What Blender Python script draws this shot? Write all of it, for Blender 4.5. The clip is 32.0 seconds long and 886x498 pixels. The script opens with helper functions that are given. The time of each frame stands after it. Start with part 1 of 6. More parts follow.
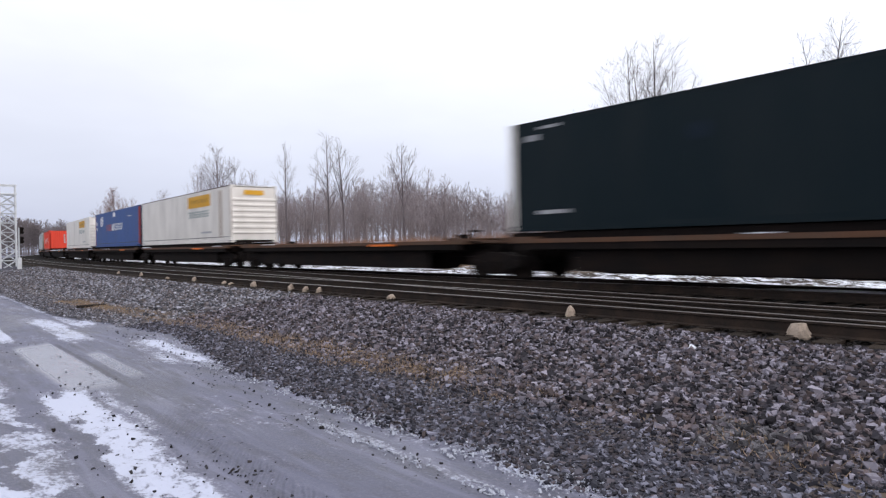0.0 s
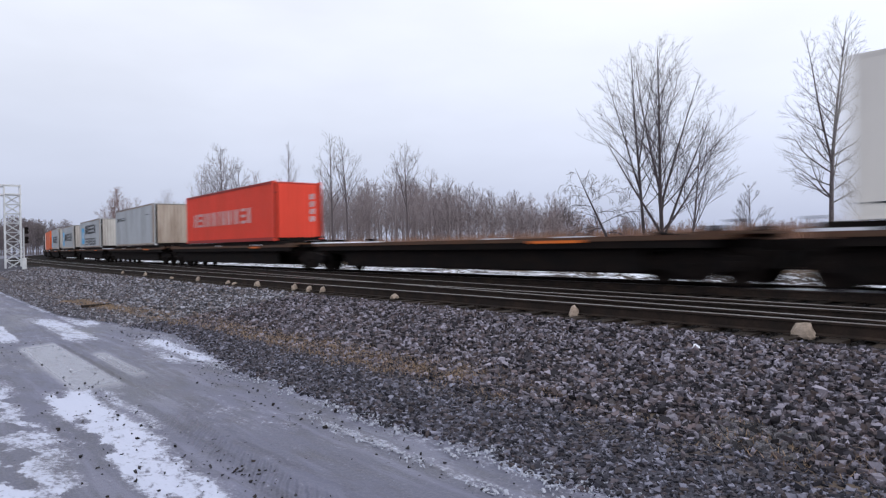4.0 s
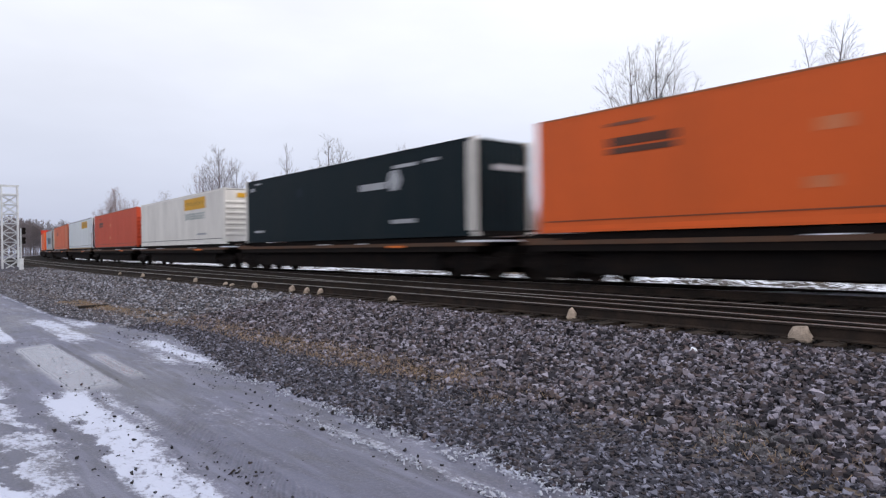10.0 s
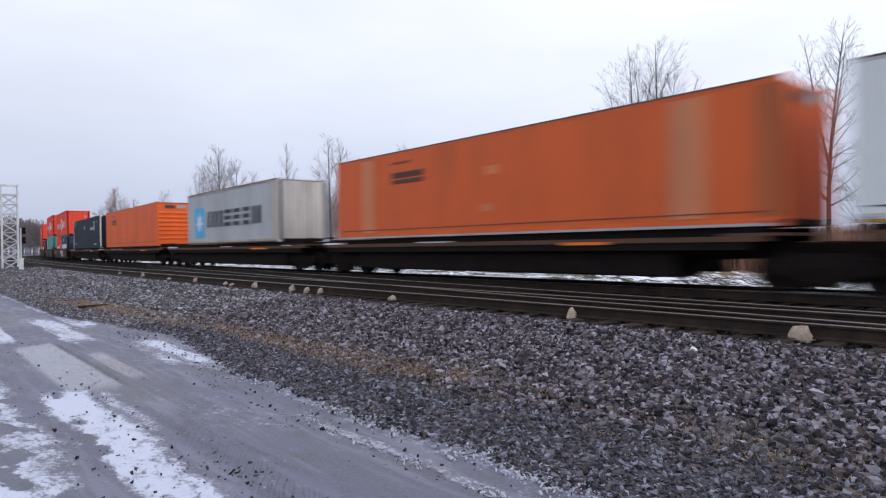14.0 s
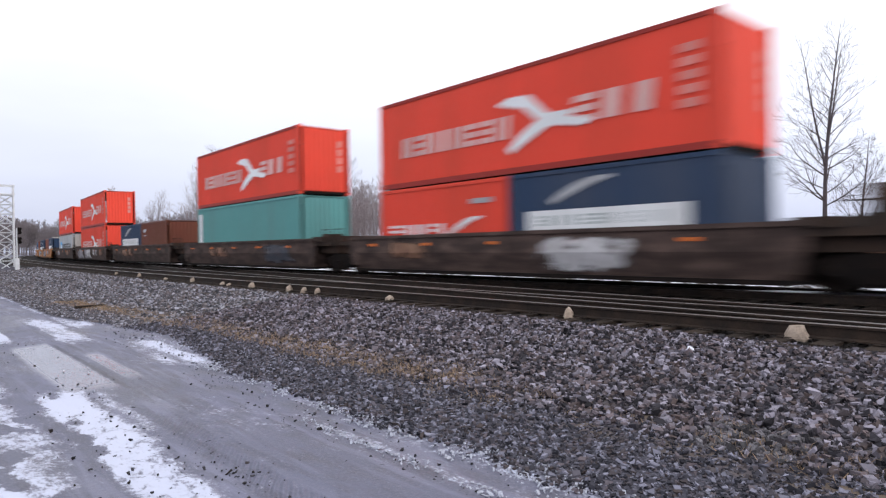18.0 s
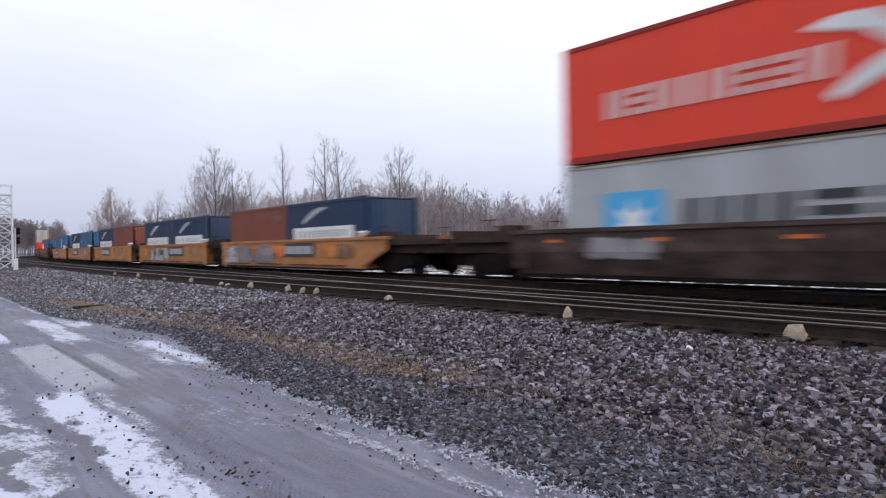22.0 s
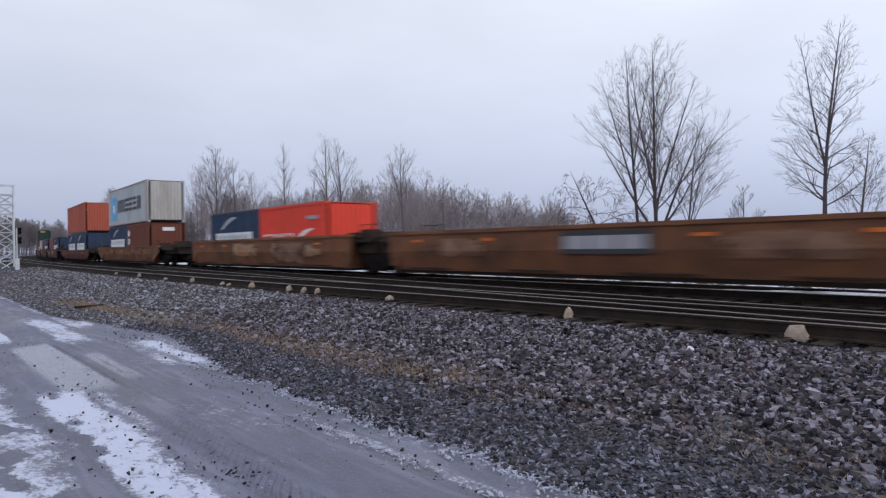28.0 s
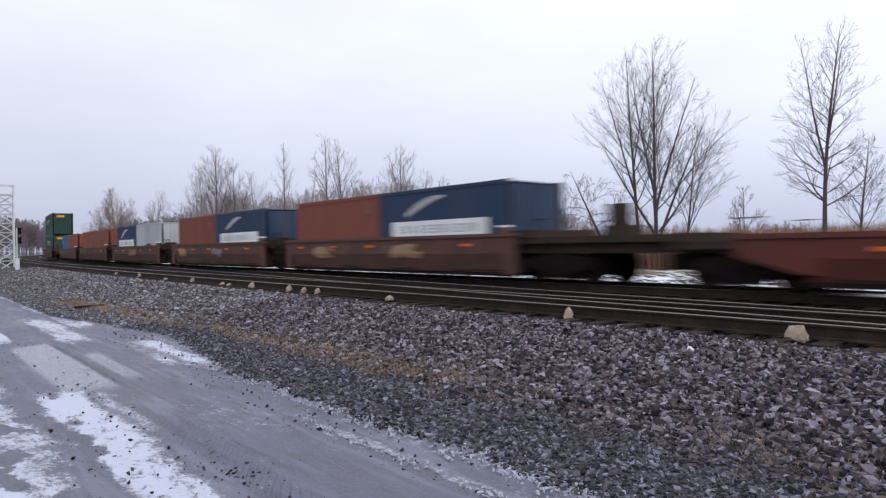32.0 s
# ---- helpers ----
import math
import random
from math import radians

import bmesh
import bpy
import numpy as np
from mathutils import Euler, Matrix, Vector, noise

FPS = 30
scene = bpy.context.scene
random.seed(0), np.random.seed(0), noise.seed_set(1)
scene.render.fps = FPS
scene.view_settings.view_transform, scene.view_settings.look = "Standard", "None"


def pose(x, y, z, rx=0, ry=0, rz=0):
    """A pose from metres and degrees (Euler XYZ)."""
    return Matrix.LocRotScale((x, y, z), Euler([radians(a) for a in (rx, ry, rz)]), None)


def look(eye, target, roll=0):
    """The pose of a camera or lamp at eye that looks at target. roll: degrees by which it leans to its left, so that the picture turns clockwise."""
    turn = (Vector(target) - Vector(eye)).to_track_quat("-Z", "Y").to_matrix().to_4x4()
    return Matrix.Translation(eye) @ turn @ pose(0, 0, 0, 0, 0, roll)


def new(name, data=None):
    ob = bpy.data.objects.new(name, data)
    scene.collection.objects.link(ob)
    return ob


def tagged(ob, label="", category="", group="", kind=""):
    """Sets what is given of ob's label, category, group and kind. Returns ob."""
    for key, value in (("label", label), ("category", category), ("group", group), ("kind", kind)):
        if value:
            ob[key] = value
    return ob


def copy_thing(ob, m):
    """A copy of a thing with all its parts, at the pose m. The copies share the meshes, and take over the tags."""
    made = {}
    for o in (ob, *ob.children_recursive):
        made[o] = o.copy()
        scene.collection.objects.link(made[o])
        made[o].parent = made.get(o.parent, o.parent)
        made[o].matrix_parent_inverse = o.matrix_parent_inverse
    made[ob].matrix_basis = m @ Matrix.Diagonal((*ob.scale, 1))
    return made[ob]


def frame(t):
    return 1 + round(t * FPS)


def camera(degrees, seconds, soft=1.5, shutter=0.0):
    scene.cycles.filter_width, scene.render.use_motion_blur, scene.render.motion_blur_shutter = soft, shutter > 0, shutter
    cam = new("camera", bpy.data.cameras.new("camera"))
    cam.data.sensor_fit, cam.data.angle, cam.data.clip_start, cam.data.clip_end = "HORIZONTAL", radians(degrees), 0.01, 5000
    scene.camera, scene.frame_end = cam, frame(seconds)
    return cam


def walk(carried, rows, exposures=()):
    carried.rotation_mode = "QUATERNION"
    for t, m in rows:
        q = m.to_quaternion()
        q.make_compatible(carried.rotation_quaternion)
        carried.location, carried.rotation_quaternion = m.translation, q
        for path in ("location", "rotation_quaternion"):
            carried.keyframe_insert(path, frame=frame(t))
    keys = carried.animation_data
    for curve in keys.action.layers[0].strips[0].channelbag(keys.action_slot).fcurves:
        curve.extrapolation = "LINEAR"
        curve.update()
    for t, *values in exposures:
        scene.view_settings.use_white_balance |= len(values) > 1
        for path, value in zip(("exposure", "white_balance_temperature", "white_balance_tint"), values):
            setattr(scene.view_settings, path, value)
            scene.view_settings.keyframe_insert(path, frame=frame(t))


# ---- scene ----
cam = camera(68.87, 32.0, soft=1.3, shutter=0.8)

# the camera stands beside the line, held by hand: it stays in one spot and sways by fractions of a degree
EYE = (0.0, 0.0, 1.02)
FOCAL = 1143.6


def held(right, down, roll):
    """The standing pose, swayed by small amounts (thousandths of the focal length and degrees)."""
    fwd = Matrix(((math.sin(0.7081), 0.0, math.cos(0.7081)), (math.cos(0.7081), 0.0, -math.sin(0.7081)), (0.0, 1.0, 0.0))).to_4x4()
    base = Matrix.Translation(EYE) @ fwd @ pose(0, 0, 0, -0.26, 0, 0) @ pose(0, 0, 0, 0, 0, -0.843)
    return base @ pose(0, 0, 0, math.degrees(down / FOCAL), math.degrees(right / FOCAL), roll)


SWAY = [(0, 2.76, -2.20, -0.12), (0.5, 4.41, -2.26, -0.12), (1, 6.18, -2.56, -0.13), (2, 7.82, -2.84, -0.16), (3, 8.11, -2.56, -0.13),
        (3.5, 8.33, -2.77, -0.15), (5.5, 9.31, -2.91, -0.17), (6, 9.15, -2.89, -0.17), (6.5, 8.07, -2.27, -0.14), (7, 6.61, -1.02, -0.07),
        (7.5, 5.65, -0.44, -0.03), (8, 5.10, -0.73, -0.06), (9, 5.58, -0.10, 0.00), (10, 5.12, 0.92, 0.06), (11, 3.99, 0.41, 0.05),
        (12, 4.40, 0.14, 0.02), (13, 3.91, 0.25, 0.04), (14, 5.06, 0.37, 0.05), (14.5, 5.25, 0.17, 0.02), (16.5, 0.06, -0.61, -0.08),
        (18, 0.03, 0.0, 0.0), (20, -0.60, -0.02, -0.01), (21, -1.28, -0.18, -0.03), (22, -1.77, -0.43, -0.06), (23, -1.15, -0.09, -0.01),
        (24, -0.10, -0.09, -0.01), (25, 0.97, -0.14, -0.02), (25.5, 1.33, -0.03, 0.0), (27.5, 0.0, 0.0, 0.0), (29, 0.25, 0.06, 0.0), (32, 0.02, 0.41, 0.03)]
# the camera's own exposure and white balance drift as the bright and dark loads pass
EXPOSURE = [(t, stops, kelvin, 10) for t, stops, kelvin in (
    (0, 0.16, 6650), (1, -0.08, 6330), (2, -0.15, 6200), (3, -0.02, 6410), (6, -0.08, 6280), (7, -0.12, 6210), (8, -0.14, 6210), (9, -0.12, 6310), (10, 0.05, 6570),
    (11, 0.17, 6640), (12, 0.05, 6450), (13, -0.04, 6400), (14, 0.0, 6370), (17, 0.20, 6550), (18, 0.31, 6640), (19, 0.33, 6560), (20, 0.08, 6480), (21, 0.12, 6450),
    (22, 0.10, 6520), (23, -0.05, 6290), (24, -0.20, 6090), (25, -0.22, 6180), (28, -0.27, 6190), (29, -0.31, 6190), (30, -0.19, 6220), (31, -0.03, 6320), (32, 0.02, 6500))]
walk(cam, [(t, held(a, b, c)) for t, a, b, c in SWAY], EXPOSURE)

# ---- light: an overcast winter afternoon, the sun low behind thin cloud up the line ----
SUN_AZIMUTH, SUN_HEIGHT = radians(8), radians(24)   # from +x towards +y
world = bpy.data.worlds.new("overcast_sky")
world.use_nodes = True
scene.world = world
wn, wl = world.node_tree.nodes, world.node_tree.links
wn.clear()
w_out, w_bg = wn.new("ShaderNodeOutputWorld"), wn.new("ShaderNodeBackground")
w_sky = wn.new("ShaderNodeTexSky")
w_sky.sky_type, w_sky.sun_disc = "NISHITA", False
w_sky.sun_elevation, w_sky.sun_rotation = SUN_HEIGHT, radians(90) - SUN_AZIMUTH
w_sky.air_density, w_sky.dust_density = 1.0, 3.0
w_dim = wn.new("ShaderNodeVectorMath")
w_dim.operation = "SCALE"
w_dim.inputs["Scale"].default_value = 0.1
w_co, w_sep = wn.new("ShaderNodeTexCoord"), wn.new("ShaderNodeSeparateXYZ")
w_ramp = wn.new("ShaderNodeValToRGB")
w_ramp.color_ramp.elements[0].position, w_ramp.color_ramp.elements[0].color = 0.0, (0.56, 0.61, 0.80, 1)
w_ramp.color_ramp.elements[1].position, w_ramp.color_ramp.elements[1].color = 0.42, (1.13, 1.16, 1.23, 1)
e = w_ramp.color_ramp.elements.new(0.14)
e.color = (0.80, 0.85, 1.02, 1)
w_side = wn.new("ShaderNodeVectorMath")
w_side.operation = "DOT_PRODUCT"
w_side.inputs[1].default_value = (math.cos(SUN_AZIMUTH), math.sin(SUN_AZIMUTH), 0.5)
w_gain = wn.new("ShaderNodeMapRange")
w_gain.inputs["From Min"].default_value, w_gain.inputs["From Max"].default_value = -1.0, 0.9
w_gain.inputs["To Min"].default_value, w_gain.inputs["To Max"].default_value = 0.90, 1.20
w_map, w_noise = wn.new("ShaderNodeMapping"), wn.new("ShaderNodeTexNoise")
w_map.inputs["Scale"].default_value = (1.0, 1.0, 3.2)
w_noise.inputs["Scale"].default_value, w_noise.inputs["Detail"].default_value, w_noise.inputs["Roughness"].default_value = 1.7, 5.0, 0.5
w_cloud = wn.new("ShaderNodeMapRange")
w_cloud.inputs["From Min"].default_value, w_cloud.inputs["From Max"].default_value = 0.3, 0.7
w_cloud.inputs["To Min"].default_value, w_cloud.inputs["To Max"].default_value = 0.90, 1.07
w_m1, w_m2 = wn.new("ShaderNodeVectorMath"), wn.new("ShaderNodeVectorMath")
w_m1.operation = w_m2.operation = "SCALE"
w_mix = wn.new("ShaderNodeMix")
w_mix.data_type = "RGBA"
w_mix.inputs["Factor"].default_value = 0.94
for a, b in ((w_co.outputs["Generated"], w_sep.inputs[0]), (w_sep.outputs["Z"], w_ramp.inputs[0]), (w_co.outputs["Generated"], w_side.inputs[0]),
             (w_side.outputs["Value"], w_gain.inputs["Value"]), (w_co.outputs["Generated"], w_map.inputs[0]), (w_map.outputs[0], w_noise.inputs[0]),
             (w_noise.outputs["Fac"], w_cloud.inputs["Value"]), (w_ramp.outputs[0], w_m1.inputs[0]), (w_gain.outputs[0], w_m1.inputs["Scale"]),
             (w_m1.outputs[0], w_m2.inputs[0]), (w_cloud.outputs[0], w_m2.inputs["Scale"]), (w_sky.outputs[0], w_dim.inputs[0]),
             (w_dim.outputs[0], w_mix.inputs["A"]), (w_m2.outputs[0], w_mix.inputs["B"]), (w_mix.outputs["Result"], w_bg.inputs["Color"]),
             (w_bg.outputs[0], w_out.inputs[0])):
    wl.new(a, b)
w_bg.inputs["Strength"].default_value = 1.0
sun = new("sun", bpy.data.lights.new("sun", "SUN"))
sun.data.energy, sun.data.angle, sun.data.color = 0.8, radians(35), (1.0, 0.95, 0.90)
sun_from = Vector((math.cos(SUN_AZIMUTH) * math.cos(SUN_HEIGHT), math.sin(SUN_AZIMUTH) * math.cos(SUN_HEIGHT), math.sin(SUN_HEIGHT)))
sun.matrix_world = look(sun_from * 100, (0, 0, 0))


# ---- materials ----
def shade(name, colour, rough=0.7, metal=0.0, dirt=(0.08, 0.07, 0.06), dirt_amount=0.3, grain=0.12, scale=2.0, streak=1.0, bump=0.15, bump_scale=40.0,
          vary=0.0, fine=30.0, spec=0.5, coords="Object"):
    """A painted or raw surface: base colour, blotches of dirt (streak > 1 draws them out downwards), fine grain and a little relief."""
    m = bpy.data.materials.new(name)
    m.use_nodes = True
    n, l = m.node_tree.nodes, m.node_tree.links
    bsdf = n["Principled BSDF"]
    co, mp = n.new("ShaderNodeTexCoord"), n.new("ShaderNodeMapping")
    mp.inputs["Scale"].default_value = (1, 1, 1 / streak)
    big, small = n.new("ShaderNodeTexNoise"), n.new("ShaderNodeTexNoise")
    big.inputs["Scale"].default_value, big.inputs["Detail"].default_value, big.inputs["Roughness"].default_value = scale, 6, 0.62
    small.inputs["Scale"].default_value, small.inputs["Detail"].default_value = fine, 3
    ramp = n.new("ShaderNodeMapRange")
    ramp.inputs["From Min"].default_value, ramp.inputs["From Max"].default_value = 0.42, 0.72
    ramp.inputs["To Min"].default_value, ramp.inputs["To Max"].default_value = 0.0, dirt_amount
    mix = n.new("ShaderNodeMix")
    mix.data_type = "RGBA"
    mix.inputs["A"].default_value, mix.inputs["B"].default_value = (*colour, 1), (*dirt, 1)
    g = n.new("ShaderNodeMapRange")
    g.inputs["From Min"].default_value, g.inputs["From Max"].default_value = 0.25, 0.75
    g.inputs["To Min"].default_value, g.inputs["To Max"].default_value = 1 - grain, 1 + grain
    mul = n.new("ShaderNodeVectorMath")
    mul.operation = "SCALE"
    l.new(co.outputs[coords], mp.inputs[0])
    if vary:
        info, shift = n.new("ShaderNodeObjectInfo"), n.new("ShaderNodeVectorMath")
        shift.operation = "MULTIPLY_ADD"
        comb = n.new("ShaderNodeCombineXYZ")
        for s in "XYZ":
            l.new(info.outputs["Random"], comb.inputs[s])
        shift.inputs[1].default_value = (37, 53, 11)
        l.new(comb.outputs[0], shift.inputs[0])
        l.new(mp.outputs[0], shift.inputs[2])
        vec = shift.outputs[0]
        vr = n.new("ShaderNodeMapRange")
        vr.inputs["To Min"].default_value, vr.inputs["To Max"].default_value = 1 - vary, 1 + vary
        l.new(info.outputs["Random"], vr.inputs["Value"])
        mm = n.new("ShaderNodeMath")
        mm.operation = "MULTIPLY"
        l.new(vr.outputs[0], mm.inputs[0])
        l.new(g.outputs[0], mm.inputs[1])
        gain = mm.outputs[0]
    else:
        vec, gain = mp.outputs[0], g.outputs[0]
    l.new(vec, big.inputs[0])
    l.new(vec, small.inputs[0])
    l.new(big.outputs["Fac"], ramp.inputs["Value"])
    l.new(ramp.outputs[0], mix.inputs["Factor"])
    l.new(small.outputs["Fac"], g.inputs["Value"])
    l.new(mix.outputs["Result"], mul.inputs[0])
    l.new(gain, mul.inputs["Scale"])
    l.new(mul.outputs[0], bsdf.inputs["Base Color"])
    rr = n.new("ShaderNodeMapRange")
    rr.inputs["To Min"].default_value, rr.inputs["To Max"].default_value = max(0.05, rough - 0.12), min(1, rough + 0.12)
    l.new(big.outputs["Fac"], rr.inputs["Value"])
    l.new(rr.outputs[0], bsdf.inputs["Roughness"])
    bsdf.inputs["Metallic"].default_value = metal
    bsdf.inputs["Specular IOR Level"].default_value = spec
    if bump:
        bn, bt = n.new("ShaderNodeBump"), n.new("ShaderNodeTexNoise")
        bt.inputs["Scale"].default_value, bt.inputs["Detail"].default_value = bump_scale, 4
        bn.inputs["Strength"].default_value, bn.inputs["Distance"].default_value = bump, 0.02
        l.new(vec, bt.inputs[0])
        l.new(bt.outputs["Fac"], bn.inputs["Height"])
        l.new(bn.outputs[0], bsdf.inputs["Normal"])
    return m


def paint(name, colour, dirt_amount=0.35, rust=False, rough=0.6, spec=0.28):
    return shade(name, colour, rough, 0, (0.12, 0.06, 0.03) if rust else (0.16, 0.14, 0.13), dirt_amount, 0.05, 0.8, 4.0, 0.05, 12, 0.06, 9, spec)


P = {
    "orange": paint("orange_paint", (0.70, 0.112, 0.018), 0.2, True),
    "orange_worn": paint("faded_orange_paint", (0.63, 0.112, 0.027), 0.35, True),
    "red": paint("bright_red_paint", (0.73, 0.060, 0.033), 0.2, True),
    "red_dark": paint("dark_red_paint", (0.30, 0.022, 0.018), 0.3, True),
    "vermilion": paint("vermilion_paint", (0.56, 0.068, 0.024), 0.2, True),
    "white": paint("white_paint", (0.75, 0.715, 0.68), 0.3),
    "stain": paint("brown_stained_paint", (0.42, 0.34, 0.28), 0.6),
    "white_cool": paint("cool_white_paint", (0.66, 0.69, 0.72), 0.2),
    "grey": paint("light_grey_paint", (0.43, 0.45, 0.48), 0.35),
    "grey_rusty": paint("light_grey_paint_with_rust", (0.44, 0.375, 0.32), 0.75, True),
    "grey_end": paint("grey_beige_paint_with_rust", (0.47, 0.45, 0.43), 0.55, True),
    "green": paint("very_dark_green_paint", (0.004, 0.011, 0.0155), 0.05, False, 0.66, 0.12),
    "bluegreen": paint("very_dark_blue_paint", (0.007, 0.015, 0.028), 0.05, False, 0.64, 0.14),
    "blue": paint("royal_blue_paint", (0.021, 0.072, 0.245), 0.2),
    "mid_blue": paint("mid_blue_paint", (0.028, 0.110, 0.255), 0.4),
    "navy": paint("navy_paint", (0.015, 0.037, 0.085), 0.22),
    "teal": paint("teal_green_paint", (0.098, 0.295, 0.290), 0.2),
    "brown": paint("red_brown_paint", (0.135, 0.038, 0.022), 0.35, True),
    "rust_red": paint("brick_red_paint", (0.40, 0.085, 0.050), 0.35, True),
    "dark_green": paint("bottle_green_paint", (0.012, 0.045, 0.035), 0.2),
    "yellow": paint("signal_yellow_paint", (0.62, 0.32, 0.02), 0.2),
    "sky": paint("light_blue_decal", (0.08, 0.42, 0.75), 0.1),
    "mark_white": paint("white_lettering", (0.75, 0.76, 0.78), 0.25),
    "mark_pink": paint("worn_pinkish_white_lettering", (0.70, 0.47, 0.45), 0.3),
    "mark_faint": paint("faint_worn_lettering", (0.66, 0.24, 0.21), 0.3),
    "brick_brown": paint("dull_brick_brown_paint", (0.205, 0.060, 0.041), 0.4, True),
    "mark_umber": paint("dark_umber_lettering", (0.085, 0.032, 0.020), 0.2),
    "mark_dark": paint("dark_lettering", (0.035, 0.038, 0.045), 0.1),
    "mark_pale": paint("pale_worn_lettering", (0.38, 0.39, 0.42), 0.4),
    "mark_rust": paint("dull_rust_marking", (0.20, 0.05, 0.02), 0.4),
    "mark_ochre": paint("ochre_lettering", (0.34, 0.19, 0.03), 0.2),
    "mark_grey": paint("grey_green_lettering", (0.27, 0.33, 0.33), 0.2),
    "mark_red": paint("red_lettering", (0.35, 0.05, 0.03), 0.2),
    "orange_dull": paint("brown_stained_orange_paint", (0.33, 0.10, 0.035), 0.55, True),
    "grime": paint("grey_brown_grime", (0.085, 0.062, 0.055), 0.4, True),
    "orange_pale": paint("pale_faded_orange_paint", (0.62, 0.205, 0.085), 0.4),
    "spray_white": paint("dull_white_spray_paint", (0.34, 0.33, 0.36), 0.6),
    "lamp_orange": paint("orange_reflective_tape", (0.75, 0.17, 0.02), 0.2),
}
BLACK = shade("grimy_black_steel", (0.009, 0.0075, 0.0075), 0.9, 0.0, (0.026, 0.016, 0.012), 0.6, 0.2, 3.0, 1.0, 0.2, 30, spec=0.1)
DECK = shade("rusty_brown_deck_steel", (0.085, 0.052, 0.037), 0.85, 0.0, (0.15, 0.058, 0.025), 0.7, 0.25, 1.6, 1.0, 0.2, 30, spec=0.25)
GRIMY = shade("dirt_caked_brown_steel", (0.030, 0.023, 0.020), 0.85, 0.0, (0.095, 0.050, 0.032), 0.7, 0.3, 2.2, 1.0, 0.3, 25, spec=0.2)
WELL = {
    "dark": shade("dark_weathered_brown_steel", (0.037, 0.024, 0.021), 0.8, 0, (0.150, 0.098, 0.084), 0.75, 0.3, 1.3, 0.45, 0.1, 20, 0.1, spec=0.25),
    "yellow": shade("ochre_yellow_weathered_paint", (0.45, 0.190, 0.068), 0.7, 0, (0.17, 0.085, 0.048), 0.65, 0.12, 1.0, 0.6, 0.1, 20, 0.08, spec=0.3),
    "brown": shade("red_brown_weathered_paint", (0.205, 0.084, 0.040), 0.75, 0, (0.050, 0.034, 0.026), 0.85, 0.15, 0.9, 0.6, 0.1, 20, 0.1, spec=0.25),
    "umber": shade("rusty_umber_weathered_paint", (0.108, 0.050, 0.040), 0.75, 0, (0.055, 0.040, 0.033), 0.75, 0.18, 0.9, 0.6, 0.1, 20, 0.1, spec=0.25),
    "maroon": shade("maroon_weathered_paint", (0.125, 0.036, 0.027), 0.75, 0, (0.050, 0.030, 0.025), 0.6, 0.15, 0.9, 0.6, 0.1, 20, 0.1, spec=0.25),
}


def sprayed(name, main, second, third):
    """Spray paint in overlapping fields and strokes with a ragged edge; the bare steel shows between them."""
    m = bpy.data.materials.new(name)
    m.use_nodes = True
    n, l = m.node_tree.nodes, m.node_tree.links
    co, uv, bsdf = n.new("ShaderNodeTexCoord"), n.new("ShaderNodeUVMap"), n["Principled BSDF"]
    uv.uv_map = "spread"

    def chain(kind, a, b):
        o = n.new("ShaderNodeMath")
        o.operation = kind
        for i, v in enumerate((a, b)):
            if isinstance(v, (int, float)):
                o.inputs[i].default_value = v
            else:
                l.new(v, o.inputs[i])
        return o.outputs[0]

    def cloud(scale, detail, stretch):
        mp, t = n.new("ShaderNodeMapping"), n.new("ShaderNodeTexNoise")
        mp.inputs["Scale"].default_value = stretch
        t.inputs["Scale"].default_value, t.inputs["Detail"].default_value = scale, detail
        l.new(co.outputs["Object"], mp.inputs[0])
        l.new(mp.outputs[0], t.inputs[0])
        return t.outputs["Fac"]

    sep = n.new("ShaderNodeSeparateXYZ")
    l.new(uv.outputs[0], sep.inputs[0])
    edge = chain("MULTIPLY", chain("SUBTRACT", 1.0, chain("POWER", chain("ABSOLUTE", chain("SUBTRACT", chain("MULTIPLY", sep.outputs["X"], 2.0), 1.0), 0), 4.0)),
                 chain("SUBTRACT", 1.0, chain("POWER", chain("ABSOLUTE", chain("SUBTRACT", chain("MULTIPLY", sep.outputs["Y"], 2.0), 1.0), 0), 5.0)))
    mask = n.new("ShaderNodeMapRange")
    mask.inputs["From Min"].default_value, mask.inputs["From Max"].default_value = 0.46, 0.58
    l.new(chain("ADD", chain("MULTIPLY", cloud(2.3, 4, (0.8, 1, 1.3)), 0.95), chain("SUBTRACT", chain("MULTIPLY", edge, 0.55), 0.36)), mask.inputs["Value"])
    ramp = n.new("ShaderNodeValToRGB")
    ramp.color_ramp.interpolation = "CONSTANT"
    els = ramp.color_ramp.elements
    els[0].color, els[1].color, els[1].position = (*third, 1), (*main, 1), 0.40
    els.new(0.58).color = (*second, 1)
    l.new(cloud(2.1, 2, (1.2, 1, 0.8)), ramp.inputs[0])
    wear, mul = n.new("ShaderNodeMapRange"), n.new("ShaderNodeVectorMath")
    mul.operation = "SCALE"
    wear.inputs["To Min"].default_value, wear.inputs["To Max"].default_value = 0.7, 1.25
    l.new(cloud(7, 5, (1, 1, 0.5)), wear.inputs["Value"])
    l.new(ramp.outputs[0], mul.inputs[0])
    l.new(wear.outputs[0], mul.inputs["Scale"])
    l.new(mul.outputs[0], bsdf.inputs["Base Color"])
    l.new(mask.outputs[0], bsdf.inputs["Alpha"])
    bsdf.inputs["Roughness"].default_value = 0.7
    return m


